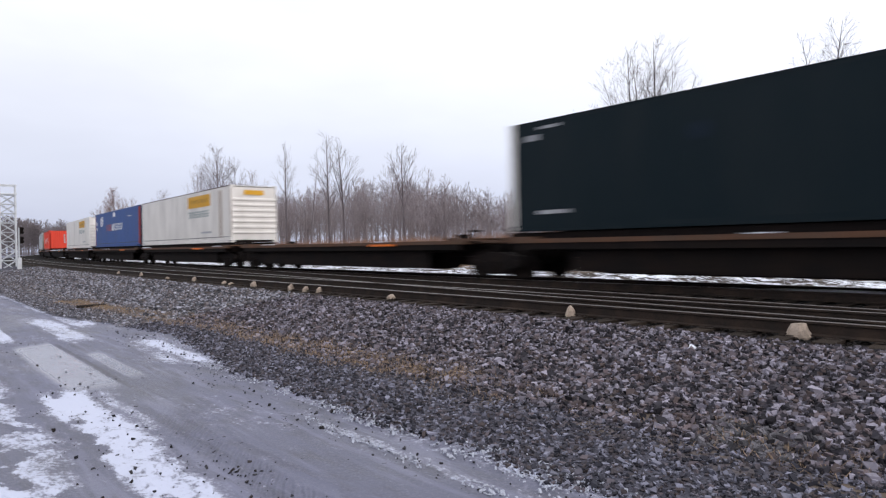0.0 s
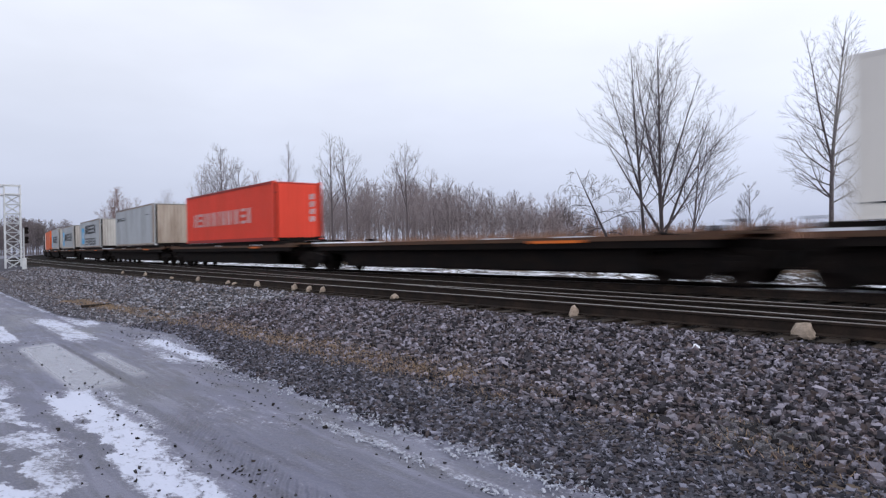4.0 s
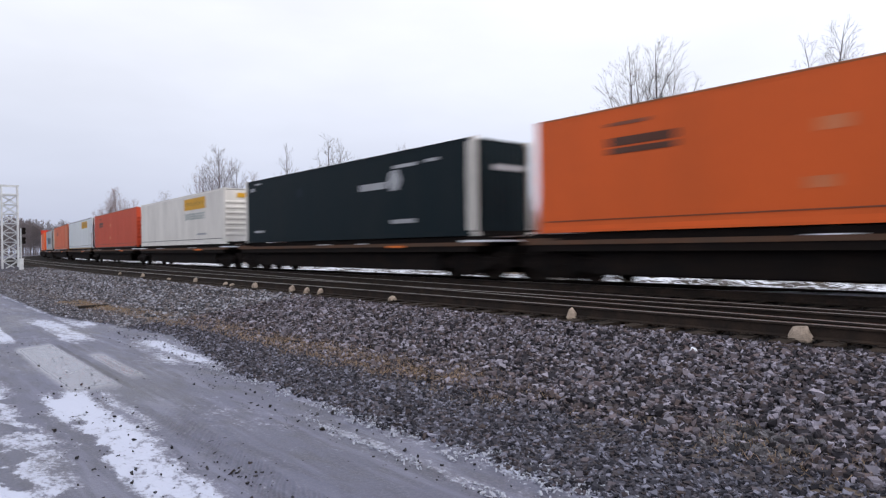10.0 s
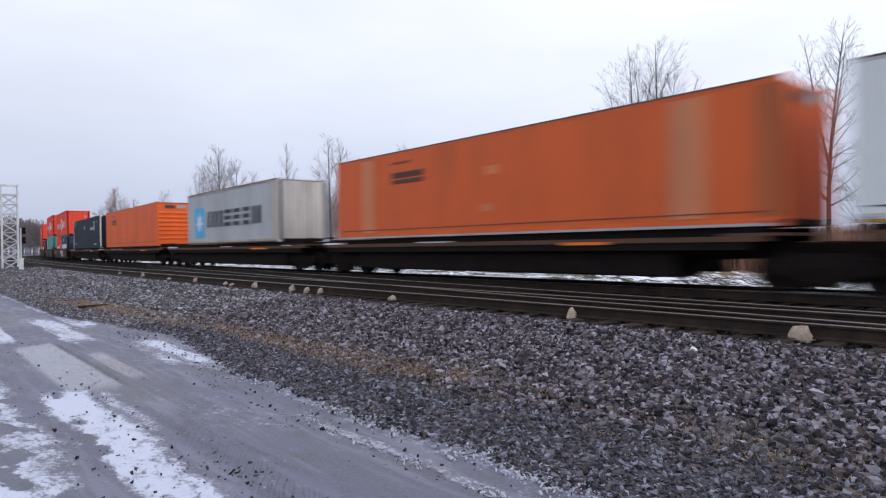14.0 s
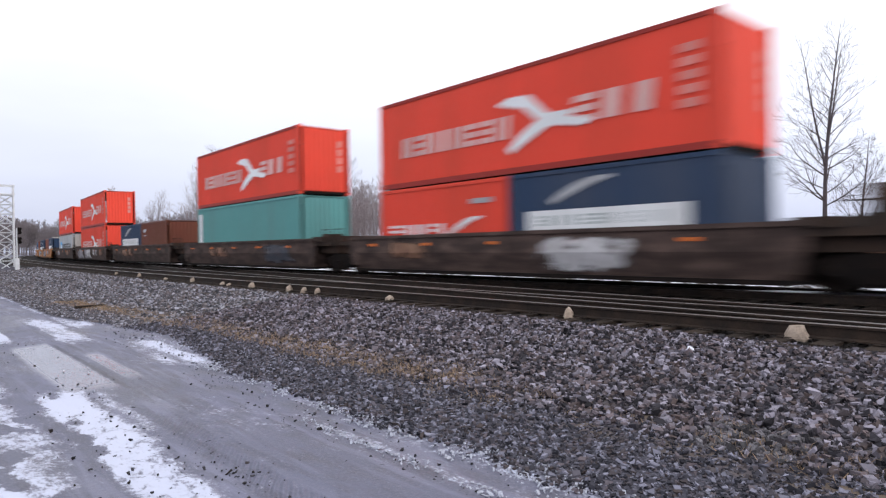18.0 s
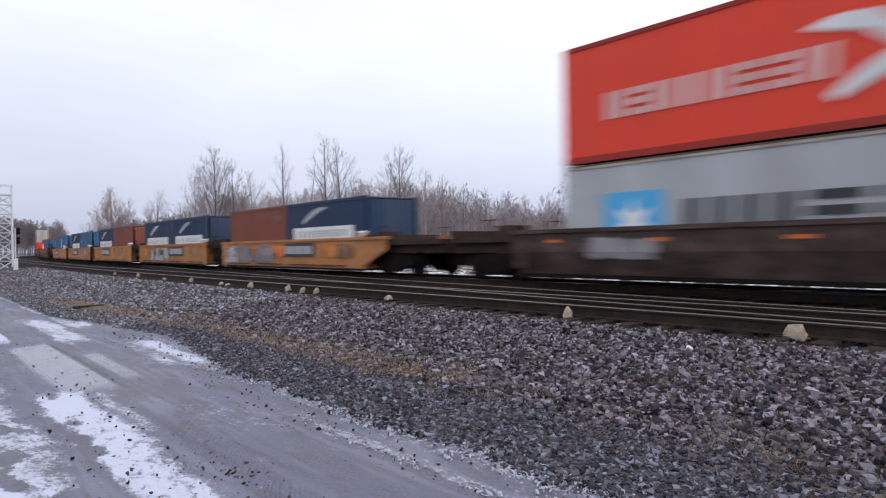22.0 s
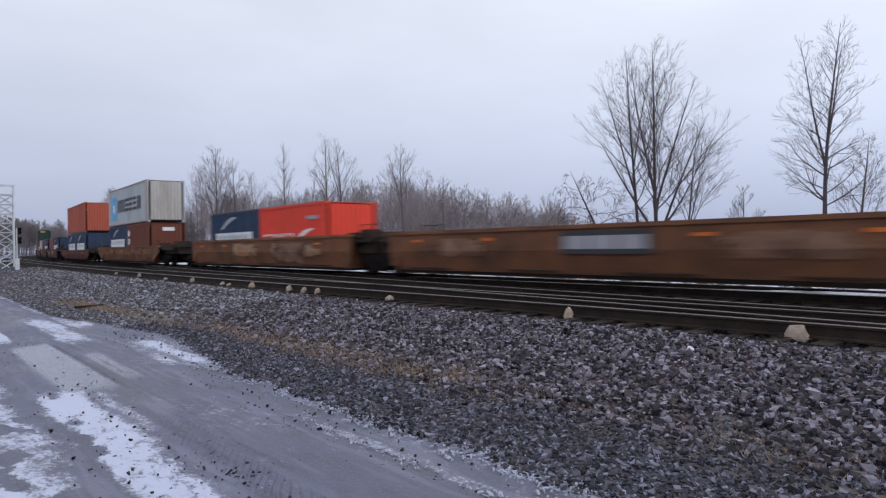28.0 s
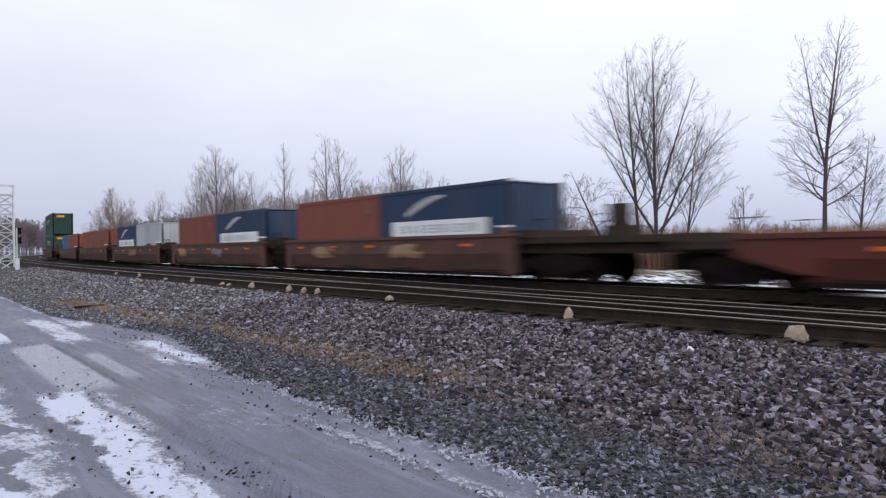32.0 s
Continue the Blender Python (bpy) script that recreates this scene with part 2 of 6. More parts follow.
GRAFFITI = {"white": sprayed("white_scrawl", (0.46, 0.45, 0.47), (0.56, 0.55, 0.57), (0.33, 0.30, 0.31)), "pale": sprayed("grey_scrawl", (0.27, 0.25, 0.27), (0.36, 0.35, 0.38), (0.14, 0.12, 0.12)),
            "grey": sprayed("dull_grey_scrawl", (0.20, 0.18, 0.205), (0.26, 0.22, 0.25), (0.13, 0.10, 0.12)), "mixed": sprayed("black_and_white_scrawl", (0.36, 0.36, 0.38), (0.05, 0.05, 0.06), (0.45, 0.44, 0.46)),
            "orange": sprayed("orange_scrawl", (0.62, 0.16, 0.03), (0.55, 0.24, 0.05), (0.30, 0.10, 0.05)), "brown": sprayed("brown_scrawl", (0.20, 0.10, 0.06), (0.11, 0.05, 0.03), (0.28, 0.16, 0.10)),
            "ochre": sprayed("tan_scrawl", (0.30, 0.18, 0.10), (0.36, 0.15, 0.08), (0.20, 0.17, 0.14)), "dark": sprayed("dark_blue_scrawl", (0.03, 0.035, 0.05), (0.06, 0.05, 0.06), (0.10, 0.09, 0.10))}
SNOW = shade("packed_snow", (0.72, 0.75, 0.84), 0.6, 0, (0.45, 0.45, 0.50), 0.5, 0.06, 3.0, 1, 0.5, 25, 0, 20)
SNOW_DULL = shade("dirty_old_snow", (0.38, 0.40, 0.48), 0.8, 0, (0.25, 0.25, 0.29), 0.7, 0.1, 6.0, 1, 0.4, 30, 0, 20)
RAIL_SIDE = shade("dark_rusted_rail", (0.020, 0.0145, 0.0125), 0.85, 0.0, (0.065, 0.042, 0.03), 0.5, 0.2, 3, 1, 0.1, 60, spec=0.2)
RAIL_HEAD = shade("polished_rail_head", (0.19, 0.175, 0.175), 0.42, 0.85, (0.12, 0.09, 0.08), 0.45, 0.1, 2, 1, 0.02, 60)
TIE = shade("creosoted_tie_wood", (0.022, 0.016, 0.013), 0.85, 0, (0.045, 0.033, 0.027), 0.6, 0.25, 3, 1, 0.5, 30, 0.3, spec=0.15)
STEEL = shade("galvanised_steel", (0.55, 0.57, 0.60), 0.5, 0.3, (0.30, 0.30, 0.31), 0.4, 0.08, 2, 1, 0.05, 20)
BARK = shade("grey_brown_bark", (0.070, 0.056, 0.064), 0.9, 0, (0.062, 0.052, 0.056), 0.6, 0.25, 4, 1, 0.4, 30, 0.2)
# bark paled and cooled: the haze over the distant wood is in the colour
BARK_HAZED = shade("pale_grey_bark", (0.235, 0.203, 0.218), 0.95, 0, (0.16, 0.13, 0.13), 0.6, 0.2, 0.6, 1, 0, 30, 0.25)
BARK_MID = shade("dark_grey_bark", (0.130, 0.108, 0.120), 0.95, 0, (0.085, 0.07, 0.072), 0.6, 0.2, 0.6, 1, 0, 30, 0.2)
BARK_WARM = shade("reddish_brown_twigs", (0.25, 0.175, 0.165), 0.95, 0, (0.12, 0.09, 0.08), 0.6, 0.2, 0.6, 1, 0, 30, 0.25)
STRAW = shade("dry_straw_grass", (0.26, 0.18, 0.12), 0.9, 0, (0.10, 0.065, 0.04), 0.7, 0.25, 1.5, 1, 0, 30, 0.2)
BRUSH = shade("russet_dead_grass", (0.24, 0.132, 0.090), 0.9, 0, (0.11, 0.075, 0.058), 0.7, 0.25, 0.7, 1, 0, 30, 0.2)


# ---- helpers for meshes ----
def mesh_of(name, verts, faces, mats, slots=None, smooth=False):
    me = bpy.data.meshes.new(name)
    me.from_pydata([tuple(v) for v in verts], [], faces)
    for m in (mats if isinstance(mats, (list, tuple)) else [mats]):
        me.materials.append(m)
    if slots:
        me.polygons.foreach_set("material_index", slots)
    if smooth:
        me.polygons.foreach_set("use_smooth", [True] * len(me.polygons))
    me.update()
    return me


BOX = [(0, 3, 2, 1), (4, 5, 6, 7), (0, 1, 5, 4), (1, 2, 6, 5), (2, 3, 7, 6), (3, 0, 4, 7)]


def boxes(*specs):
    """Vertices and faces of boxes given as (x0, x1, y0, y1, z0, z1)."""
    vs, fs = [], []
    for x0, x1, y0, y1, z0, z1 in specs:
        k = len(vs)
        vs += [(x0, y0, z0), (x1, y0, z0), (x1, y1, z0), (x0, y1, z0), (x0, y0, z1), (x1, y0, z1), (x1, y1, z1), (x0, y1, z1)]
        fs += [tuple(k + i for i in f) for f in BOX]
    return vs, fs


def extrude(profile, axis, a, b):
    """A prism: a closed profile of (u, v), drawn along x (u = y, v = z), along y (u = x, v = z) or along z (u = x, v = y)."""
    n = len(profile)
    put = {"x": lambda u, v, w: (w, u, v), "y": lambda u, v, w: (u, w, v), "z": lambda u, v, w: (u, v, w)}[axis]
    vs = [put(u, v, a) for u, v in profile] + [put(u, v, b) for u, v in profile]
    fs = [(i, (i + 1) % n, n + (i + 1) % n, n + i) for i in range(n)] + [tuple(range(n - 1, -1, -1)), tuple(range(n, 2 * n))]
    return vs, fs


def tube(p, q, r0, r1, sides=8):
    p, q = Vector(p), Vector(q)
    d = (q - p).normalized()
    a = d.cross(Vector((0, 0, 1)) if abs(d.z) < 0.9 else Vector((1, 0, 0))).normalized()
    b = d.cross(a)
    vs = []
    for c, r in ((p, r0), (q, r1)):
        vs += [tuple(c + r * (math.cos(2 * math.pi * i / sides) * a + math.sin(2 * math.pi * i / sides) * b)) for i in range(sides)]
    fs = [(i, (i + 1) % sides, sides + (i + 1) % sides, sides + i) for i in range(sides)] + [tuple(range(sides - 1, -1, -1)), tuple(range(sides, 2 * sides))]
    return vs, fs


def merge(*geos):
    vs, fs = [], []
    for v, f in geos:
        k = len(vs)
        vs += list(v)
        fs += [tuple(k + i for i in face) for face in f]
    return vs, fs


def part(name, geo, material, parent, label="", smooth=False):
    """One mesh object under a thing or a part, in that parent's space."""
    me = geo if isinstance(geo, bpy.types.Mesh) else mesh_of(name, geo[0], geo[1], material, smooth=smooth)
    ob = new(name, me)
    ob.parent = parent
    if label:
        ob["label"] = label
    return ob


def thing(name, label, category, group="", kind=""):
    return tagged(new(name), label, category, group, kind)


# ---- the line: straight past the camera, bending away up the line ----
TRACK_Y, CURVE_START, RADIUS, BEND = 14.29, 18.0, 950.0, radians(25)


def line(u, off=0.0):
    """The place and heading at u metres along the far track (train's way is +), off metres to its side away from the camera."""
    q = -u
    if q < CURVE_START:
        x, y, a = -q, TRACK_Y, 0.0
    elif (q - CURVE_START) / RADIUS < BEND:
        a = (q - CURVE_START) / RADIUS
        x, y = -(CURVE_START + RADIUS * math.sin(a)), TRACK_Y + RADIUS * (1 - math.cos(a))
    else:
        a, more = BEND, q - CURVE_START - RADIUS * BEND
        x, y = -(CURVE_START + RADIUS * math.sin(a) + more * math.cos(a)), TRACK_Y + RADIUS * (1 - math.cos(a)) + more * math.sin(a)
    return x + off * math.sin(a), y + off * math.cos(a), a


def on_line(u, z=0.0):
    x, y, a = line(u)
    return pose(x, y, z, 0, 0, -math.degrees(a))


def travelled(t):
    k = t / 16.0
    return 325.057 * k - 1.028 * k * k - 0.089 * k ** 3


MOVERS = []   # (thing, metres along the line at the start, height)

# ---- ground ----
ROAD_Z = -0.62


def ground_z(x, y):
    """Height of the ground across the line (y = metres from the camera; the bend is taken off by the caller)."""
    pts = [(-400, -0.70), (-6, -0.66), (0, ROAD_Z), (3.2, ROAD_Z), (3.9, -0.60), (4.9, -0.56), (7.7, -0.235), (11.6, -0.225), (11.95, -0.24), (12.3, -0.225),
           (16.4, -0.235), (18.2, -0.62), (21, -0.80), (26, -0.62), (40, -0.5), (3000, -0.5)]
    for (a, za), (b, zb) in zip(pts, pts[1:]):
        if y <= b:
            return za + (zb - za) * (y - a) / (b - a)
    return pts[-1][1]


def bend(x):
    """How far the line has moved away from the camera's side at x."""
    q = -x
    if q < CURVE_START:
        return 0.0
    end = CURVE_START + RADIUS * math.sin(BEND)
    if q < end:
        return RADIUS - math.sqrt(RADIUS ** 2 - (q - CURVE_START) ** 2)
    return RADIUS * (1 - math.cos(BEND)) + (q - end) * math.tan(BEND)


def ground_material():
    """Wet frozen gravel road, grit and litter by the line, dead grass beyond, with snow lying in patches; zones follow the lie of the land."""
    m = bpy.data.materials.new("frozen_gravel_ground")
    m.use_nodes = True
    n, l = m.node_tree.nodes, m.node_tree.links
    bsdf = n["Principled BSDF"]
    uv, sep = n.new("ShaderNodeUVMap"), n.new("ShaderNodeSeparateXYZ")
    uv.uv_map = "lie"
    l.new(uv.outputs[0], sep.inputs[0])

    def noise_at(scale, detail=5.0, stretch=(1, 1, 1), rough=0.6, shift=0.0):
        mp, t = n.new("ShaderNodeMapping"), n.new("ShaderNodeTexNoise")
        mp.inputs["Scale"].default_value, mp.inputs["Location"].default_value = stretch, (shift, shift * 1.7, 0)
        t.inputs["Scale"].default_value, t.inputs["Detail"].default_value, t.inputs["Roughness"].default_value = scale, detail, rough
        l.new(uv.outputs[0], mp.inputs[0])
        l.new(mp.outputs[0], t.inputs[0])
        return t.outputs["Fac"]

    def step(value, a, b):
        r = n.new("ShaderNodeMapRange")
        r.interpolation_type = "SMOOTHSTEP"
        r.inputs["From Min"].default_value, r.inputs["From Max"].default_value = a, b
        l.new(value, r.inputs["Value"])
        return r.outputs[0]

    def op(kind, a, b):
        o = n.new("ShaderNodeMath")
        o.operation = kind
        for i, v in enumerate((a, b)):
            if isinstance(v, (int, float)):
                o.inputs[i].default_value = v
            else:
                l.new(v, o.inputs[i])
        return o.outputs[0]

    def mix(fac, a, b):
        o = n.new("ShaderNodeMix")
        o.data_type = "RGBA"
        for key, v in (("Factor", fac), ("A", a), ("B", b)):
            if isinstance(v, tuple):
                o.inputs[key].default_value = (*v, 1)
            elif isinstance(v, (int, float)):
                o.inputs[key].default_value = v
            else:
                l.new(v, o.inputs[key])
        return o.outputs["Result"]

    ripple = op("ADD", sep.outputs["Y"], op("MULTIPLY", op("SUBTRACT", noise_at(1.6, 5), 0.5), 0.45))
    # the road's edge swings out by a lay-by and back again further up the line
    swing = op("SUBTRACT", op("MULTIPLY", step(op("MULTIPLY", sep.outputs["X"], -1.0), 8.6, 12.2), 0.55), op("MULTIPLY", step(op("MULTIPLY", sep.outputs["X"], -1.0), 12.8, 20.0), 1.0))
    across = op("SUBTRACT", ripple, op("MULTIPLY", op("SUBTRACT", swing, 0.10), step(ripple, 6.0, 4.6)))
    speck, blotch = noise_at(38, 4), noise_at(0.8, 5, (0.35, 1, 1))
    road = mix(step(blotch, 0.35, 0.7), (0.128, 0.132, 0.193), (0.077, 0.079, 0.115))
    road = mix(op("MULTIPLY", step(noise_at(3.4, 6, (0.45, 1, 1), 0.6, 12.0), 0.46, 0.66), 0.55), road, (0.072, 0.070, 0.088))
    road = mix(op("MULTIPLY", step(noise_at(4.5, 5, (0.10, 1, 1), 0.6, 21.0), 0.50, 0.64), 0.55), road, (0.190, 0.195, 0.275))
    road = mix(op("MULTIPLY", step(noise_at(7.0, 4, (0.12, 1, 1), 0.6, 31.0), 0.54, 0.64), 0.5), road, (0.075, 0.073, 0.100))
    road = mix(step(speck, 0.45, 0.75), road, (0.140, 0.146, 0.200))
    # snow left between and beside the wheel tracks, broken up by wear
    snow_noise, wear = noise_at(1.0, 7, (0.45, 1.0, 1), 0.66, 3.1), noise_at(7.0, 5, (0.6, 1, 1), 0.7, 1.3)
    wob = op("ADD", sep.outputs["Y"], op("MULTIPLY", op("SUBTRACT", noise_at(0.9, 4, (0.8, 1, 1), 0.55, 9.0), 0.5), 0.32))
    band = lambda a, b, c, d: op("MULTIPLY", step(wob, a, b), step(wob, d, c))
    along = sep.outputs["X"]
    span = lambda a, b, c, d: op("MULTIPLY", step(along, a, b), step(along, d, c))
    patch = lambda lane, reach, k: op("MULTIPLY", op("MULTIPLY", band(*lane), span(*reach)), k)
    lanes = patch((1.18, 1.31, 1.57, 1.78), (-9.2, -8.2, -3.6, -2.0), 0.165)
    for lane, reach, k in (((-0.9, -0.5, 0.84, 1.14), (-60, -50, 4, 8), 0.122), ((3.26, 3.44, 3.56, 3.70), (-13.0, -12.0, -1.5, 0.5), 0.080), ((2.85, 3.10, 3.50, 3.65), (-13.2, -12.0, -9.8, -8.8), 0.085),
                           ((2.25, 2.40, 2.75, 2.95), (-19.5, -17.0, -13.6, -12.4), 0.14), ((1.35, 1.45, 1.68, 1.78), (-22, -19, -14.6, -13.6), 0.16), ((2.90, 2.97, 3.06, 3.15), (-5.6, -5.0, -3.4, -2.6), 0.085),
                           ((2.9, 3.05, 3.4, 3.6), (-60, -45, -17, -15), 0.12), ((1.70, 1.78, 1.82, 1.90), (-8.6, -8.0, -6.4, -5.8), 0.09), ((-8.0, -6.0, -2.4, -1.9), (-60, -50, 4, 8), 0.12)):
        lanes = op("ADD", lanes, patch(lane, reach, k))
    crumb = noise_at(26.0, 4, (0.8, 1, 1), 0.65, 5.3)
    cells = n.new("ShaderNodeTexVoronoi")
    cells.feature, cells.inputs["Scale"].default_value, cells.inputs["Randomness"].default_value = "SMOOTH_F1", 2.7, 1.0
    cell_map = n.new("ShaderNodeMapping")
    cell_map.inputs["Scale"].default_value = (0.75, 1.5, 1)
    l.new(uv.outputs[0], cell_map.inputs[0])
    l.new(cell_map.outputs[0], cells.inputs["Vector"])
    # thawed prints in the snow beside the wheel track
    prints = op("MULTIPLY", op("MULTIPLY", step(op("ADD", cells.outputs["Distance"], op("MULTIPLY", op("SUBTRACT", wear, 0.5), 0.35)), 0.40, 0.26), step(sep.outputs["Y"], 1.50, 1.25)), 0.24)
    raw = op("SUBTRACT", op("ADD", op("ADD", op("ADD", op("ADD", op("MULTIPLY", snow_noise, 0.30), op("MULTIPLY", wear, 0.40)), op("MULTIPLY", crumb, 0.28)), 0.01), lanes), prints)
    snow = op("MULTIPLY", step(raw, 0.575, 0.655), step(across, 3.85, 3.60))
    thin = op("MULTIPLY", step(raw, 0.52, 0.62), step(across, 3.85, 3.60))
    road = mix(op("MULTIPLY", thin, 0.28), road, (0.46, 0.46, 0.56))
    # a sheet of ice in the road's dip
    rim = op("ADD", sep.outputs["Y"], op("MULTIPLY", op("SUBTRACT", wear, 0.5), 0.10))
    ice = op("MULTIPLY", op("MULTIPLY", step(rim, 1.48, 1.62), step(rim, 2.11, 2.07)), op("MULTIPLY", span(-13.6, -12.9, -9.0, -8.2), step(snow_noise, 0.28, 0.36)))
    road = mix(op("MULTIPLY", ice, 0.6), road, (0.30, 0.31, 0.38))
    far_rim = op("ADD", sep.outputs["Y"], op("MULTIPLY", op("SUBTRACT", wear, 0.5), 0.12))
    sheen = op("MULTIPLY", op("MULTIPLY", step(far_rim, 2.24, 2.32), step(far_rim, 2.52, 2.44)), span(-11.6, -11.0, -9.4, -8.6))
    road = mix(op("MULTIPLY", sheen, 0.5), road, (0.29, 0.30, 0.37))
    # the rut edge's shaded side, drawn as a thin dark line in the colour
    lip = op("MULTIPLY", op("MULTIPLY", step(rim, 2.10, 2.13), step(rim, 2.19, 2.15)), span(-13.3, -12.7, -9.0, -6.5))
    road = mix(op("MULTIPLY", lip, 0.6), road, (0.045, 0.043, 0.055))
    grit = mix(step(speck, 0.4, 0.7), (0.042, 0.041, 0.054), (0.105, 0.103, 0.132))
    litter = mix(step(noise_at(2.2, 6, (0.5, 1, 1)), 0.40, 0.60), grit, (0.115, 0.090, 0.074))
    # dark trackbed, its colour lowered further to hold the shade about the rails
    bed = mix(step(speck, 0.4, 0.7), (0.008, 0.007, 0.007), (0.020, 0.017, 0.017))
    field = mix(step(noise_at(0.5, 5), 0.35, 0.65), (0.20, 0.13, 0.08), (0.11, 0.085, 0.06))
    field = mix(step(across, 31, 27), field, mix(step(speck, 0.35, 0.7), (0.022, 0.018, 0.017), (0.085, 0.066, 0.055)))
    field_snow = step(op("ADD", op("ADD", op("MULTIPLY", noise_at(0.9, 6, (0.35, 1, 1), 0.6, 5.0), 0.5), op("MULTIPLY", noise_at(5.0, 5, (0.5, 1, 1), 0.65, 8.0), 0.5)), op("MULTIPLY", step(across, 29, 25), 0.03)), 0.50, 0.56)
    col = mix(step(across, 3.55, 3.72), mix(op("MULTIPLY", snow, 0.92), road, (0.50, 0.53, 0.67)), grit)
    col = mix(op("MULTIPLY", step(across, 4.3, 4.7), step(across, 5.7, 5.2)), col, litter)
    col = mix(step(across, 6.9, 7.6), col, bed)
    col = mix(step(across, 16.8, 17.8), col, mix(op("MULTIPLY", field_snow, step(across, 60, 40)), field, (0.70, 0.73, 0.82)))
    l.new(col, bsdf.inputs["Base Color"])
    wet = mix(step(blotch, 0.4, 0.65), (0.78, 0.78, 0.78), (0.50, 0.50, 0.50))
    wet = mix(op("MAXIMUM", ice, sheen), wet, (0.22, 0.22, 0.22))
    l.new(mix(step(across, 3.3, 3.6), wet, (0.95, 0.95, 0.95)), bsdf.inputs["Roughness"])
    l.new(mix(step(across, 3.4, 3.7), (0.45, 0.45, 0.45), (0.12, 0.12, 0.12)), bsdf.inputs["Specular IOR Level"])
    bn = n.new("ShaderNodeBump")
    bn.inputs["Strength"].default_value, bn.inputs["Distance"].default_value = 0.9, 0.03
    relief = op("ADD", op("MULTIPLY", noise_at(22, 5), 0.35), op("MULTIPLY", noise_at(3.0, 5, (0.3, 1.3, 1)), 0.8))
    tread = op("MULTIPLY", op("MULTIPLY", op("SINE", op("MULTIPLY", op("ADD", along, op("MULTIPLY", wob, 1.5)), 55.0), 0), 0.32), op("MULTIPLY", op("MULTIPLY", band(1.84, 1.90, 2.10, 2.16), span(-7.0, -6.0, -3.5, -2.5)), step(snow, 0.5, 0.1)))
    lump_row = op("MULTIPLY", band(2.2, 2.26, 2.34, 2.42), 0.5)
    relief = op("ADD", op("ADD", relief, tread), lump_row)
    l.new(op("ADD", relief, op("MULTIPLY", snow, 0.35)), bn.inputs["Height"])
    l.new(bn.outputs[0], bsdf.inputs["Normal"])
    return m


def build_ground():
    xs = [-2600, -1500, -900, -600] + list(range(-440, -60, 20)) + [-60 + 2 * i for i in range(20)] + [-20 + 0.5 * i for i in range(53)] + [8, 12, 20, 40, 100, 300, 900, 2600]
    ys = [-2600, -600, -120, -40, -15, -6, -3] + [-2 + 0.25 * i for i in range(22)] + [3.6, 3.9, 4.4, 4.9, 5.6, 6.3, 7.0, 7.7, 9, 10.3, 11.6, 11.95, 12.3, 14.3, 16.4, 17.3, 18.2, 19.6, 21, 23, 26, 32, 40, 70, 150, 500, 2600]
    rng = random.Random(4)
    vs, lie = [], []
    for x in xs:
        b = bend(x)
        for y in ys:
            k = 1.0 if y > 3.4 else max(0.0, min(1.0, (y + 30) / 33.4))
            z = ground_z(x, y)
            if -2.2 < y < 3.3 and -20 < x < 6:
                z += 0.022 * math.sin(y * 3.3 + 0.3 * math.sin(x * 0.7)) + 0.02 * noise.noise(Vector((x * 0.5, y * 1.4, 0)))
            elif 17.5 < y < 45:
                z += rng.uniform(-0.09, 0.12)
            vs.append((x, y + b * k, z))
            lie.append((x, y))
    ny = len(ys)
    fs = [(i * ny + j, (i + 1) * ny + j, (i + 1) * ny + j + 1, i * ny + j + 1) for i in range(len(xs) - 1) for j in range(ny - 1)]
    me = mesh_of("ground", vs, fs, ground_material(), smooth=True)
    layer = me.uv_layers.new(name="lie")
    for loop in me.loops:
        layer.data[loop.index].uv = lie[loop.vertex_index]
    tagged(new("ground", me), "frozen gravel road, trackside ballast slope and dead grass with snow patches", "ground", kind="structure")


build_ground()

# ---- track ----
RAIL = [(-0.070, -0.185), (0.070, -0.185), (0.070, -0.172), (0.012, -0.155), (0.010, -0.045), (0.037, -0.035), (0.037, -0.006), (0.030, 0.0), (-0.030, 0.0), (-0.037, -0.006),
        (-0.037, -0.035), (-0.010, -0.045), (-0.012, -0.155), (-0.070, -0.172)]


def rail_mesh(name, centre):
    """A rail drawn along a list of (x, y, heading); the top is polished, the sides rusty."""
    n, vs, fs, slots = len(RAIL), [], [], []
    for x, y, a in centre:
        vs += [(x + u * math.sin(a), y + u * math.cos(a), v) for u, v in RAIL]
    for i in range(len(centre) - 1):
        for k in range(n):
            fs.append((i * n + k, i * n + (k + 1) % n, (i + 1) * n + (k + 1) % n, (i + 1) * n + k))
            slots.append(1 if k in (6, 7, 8) else 0)
    fs += [tuple(range(n - 1, -1, -1)), tuple(range((len(centre) - 1) * n, len(centre) * n))]
    slots += [0, 0]
    return mesh_of(name, vs, fs, [RAIL_SIDE, RAIL_HEAD], slots)


STATIONS = [60, 30, 10] + [-5 * i for i in range(0, 14)] + [-70 - 15 * i for i in range(0, 58)]
NEAR = -4.855
for label, off in (("far track", 0.0), ("near track", NEAR)):
    track = thing("railway_track", "straight railway track with worn steel rails on dark timber ties", "railway track", "main line tracks", "structure")
    for side in (-0.7525, 0.7525):
        part("rail", rail_mesh("rail", [line(u, off + side) for u in STATIONS]), None, track, "steel rail with polished head")
# rails of the crossover that leave the near track and run up to the far one
cross = thing("crossover_rails", "pair of turnout rails leading between the two tracks", "railway track", "main line tracks", "structure")


def cross_off(u, side):
    k = min(1.0, max(0.0, (-u - 1.0) / 50.0))
    return NEAR + side + 0.30 + 4.45 * k


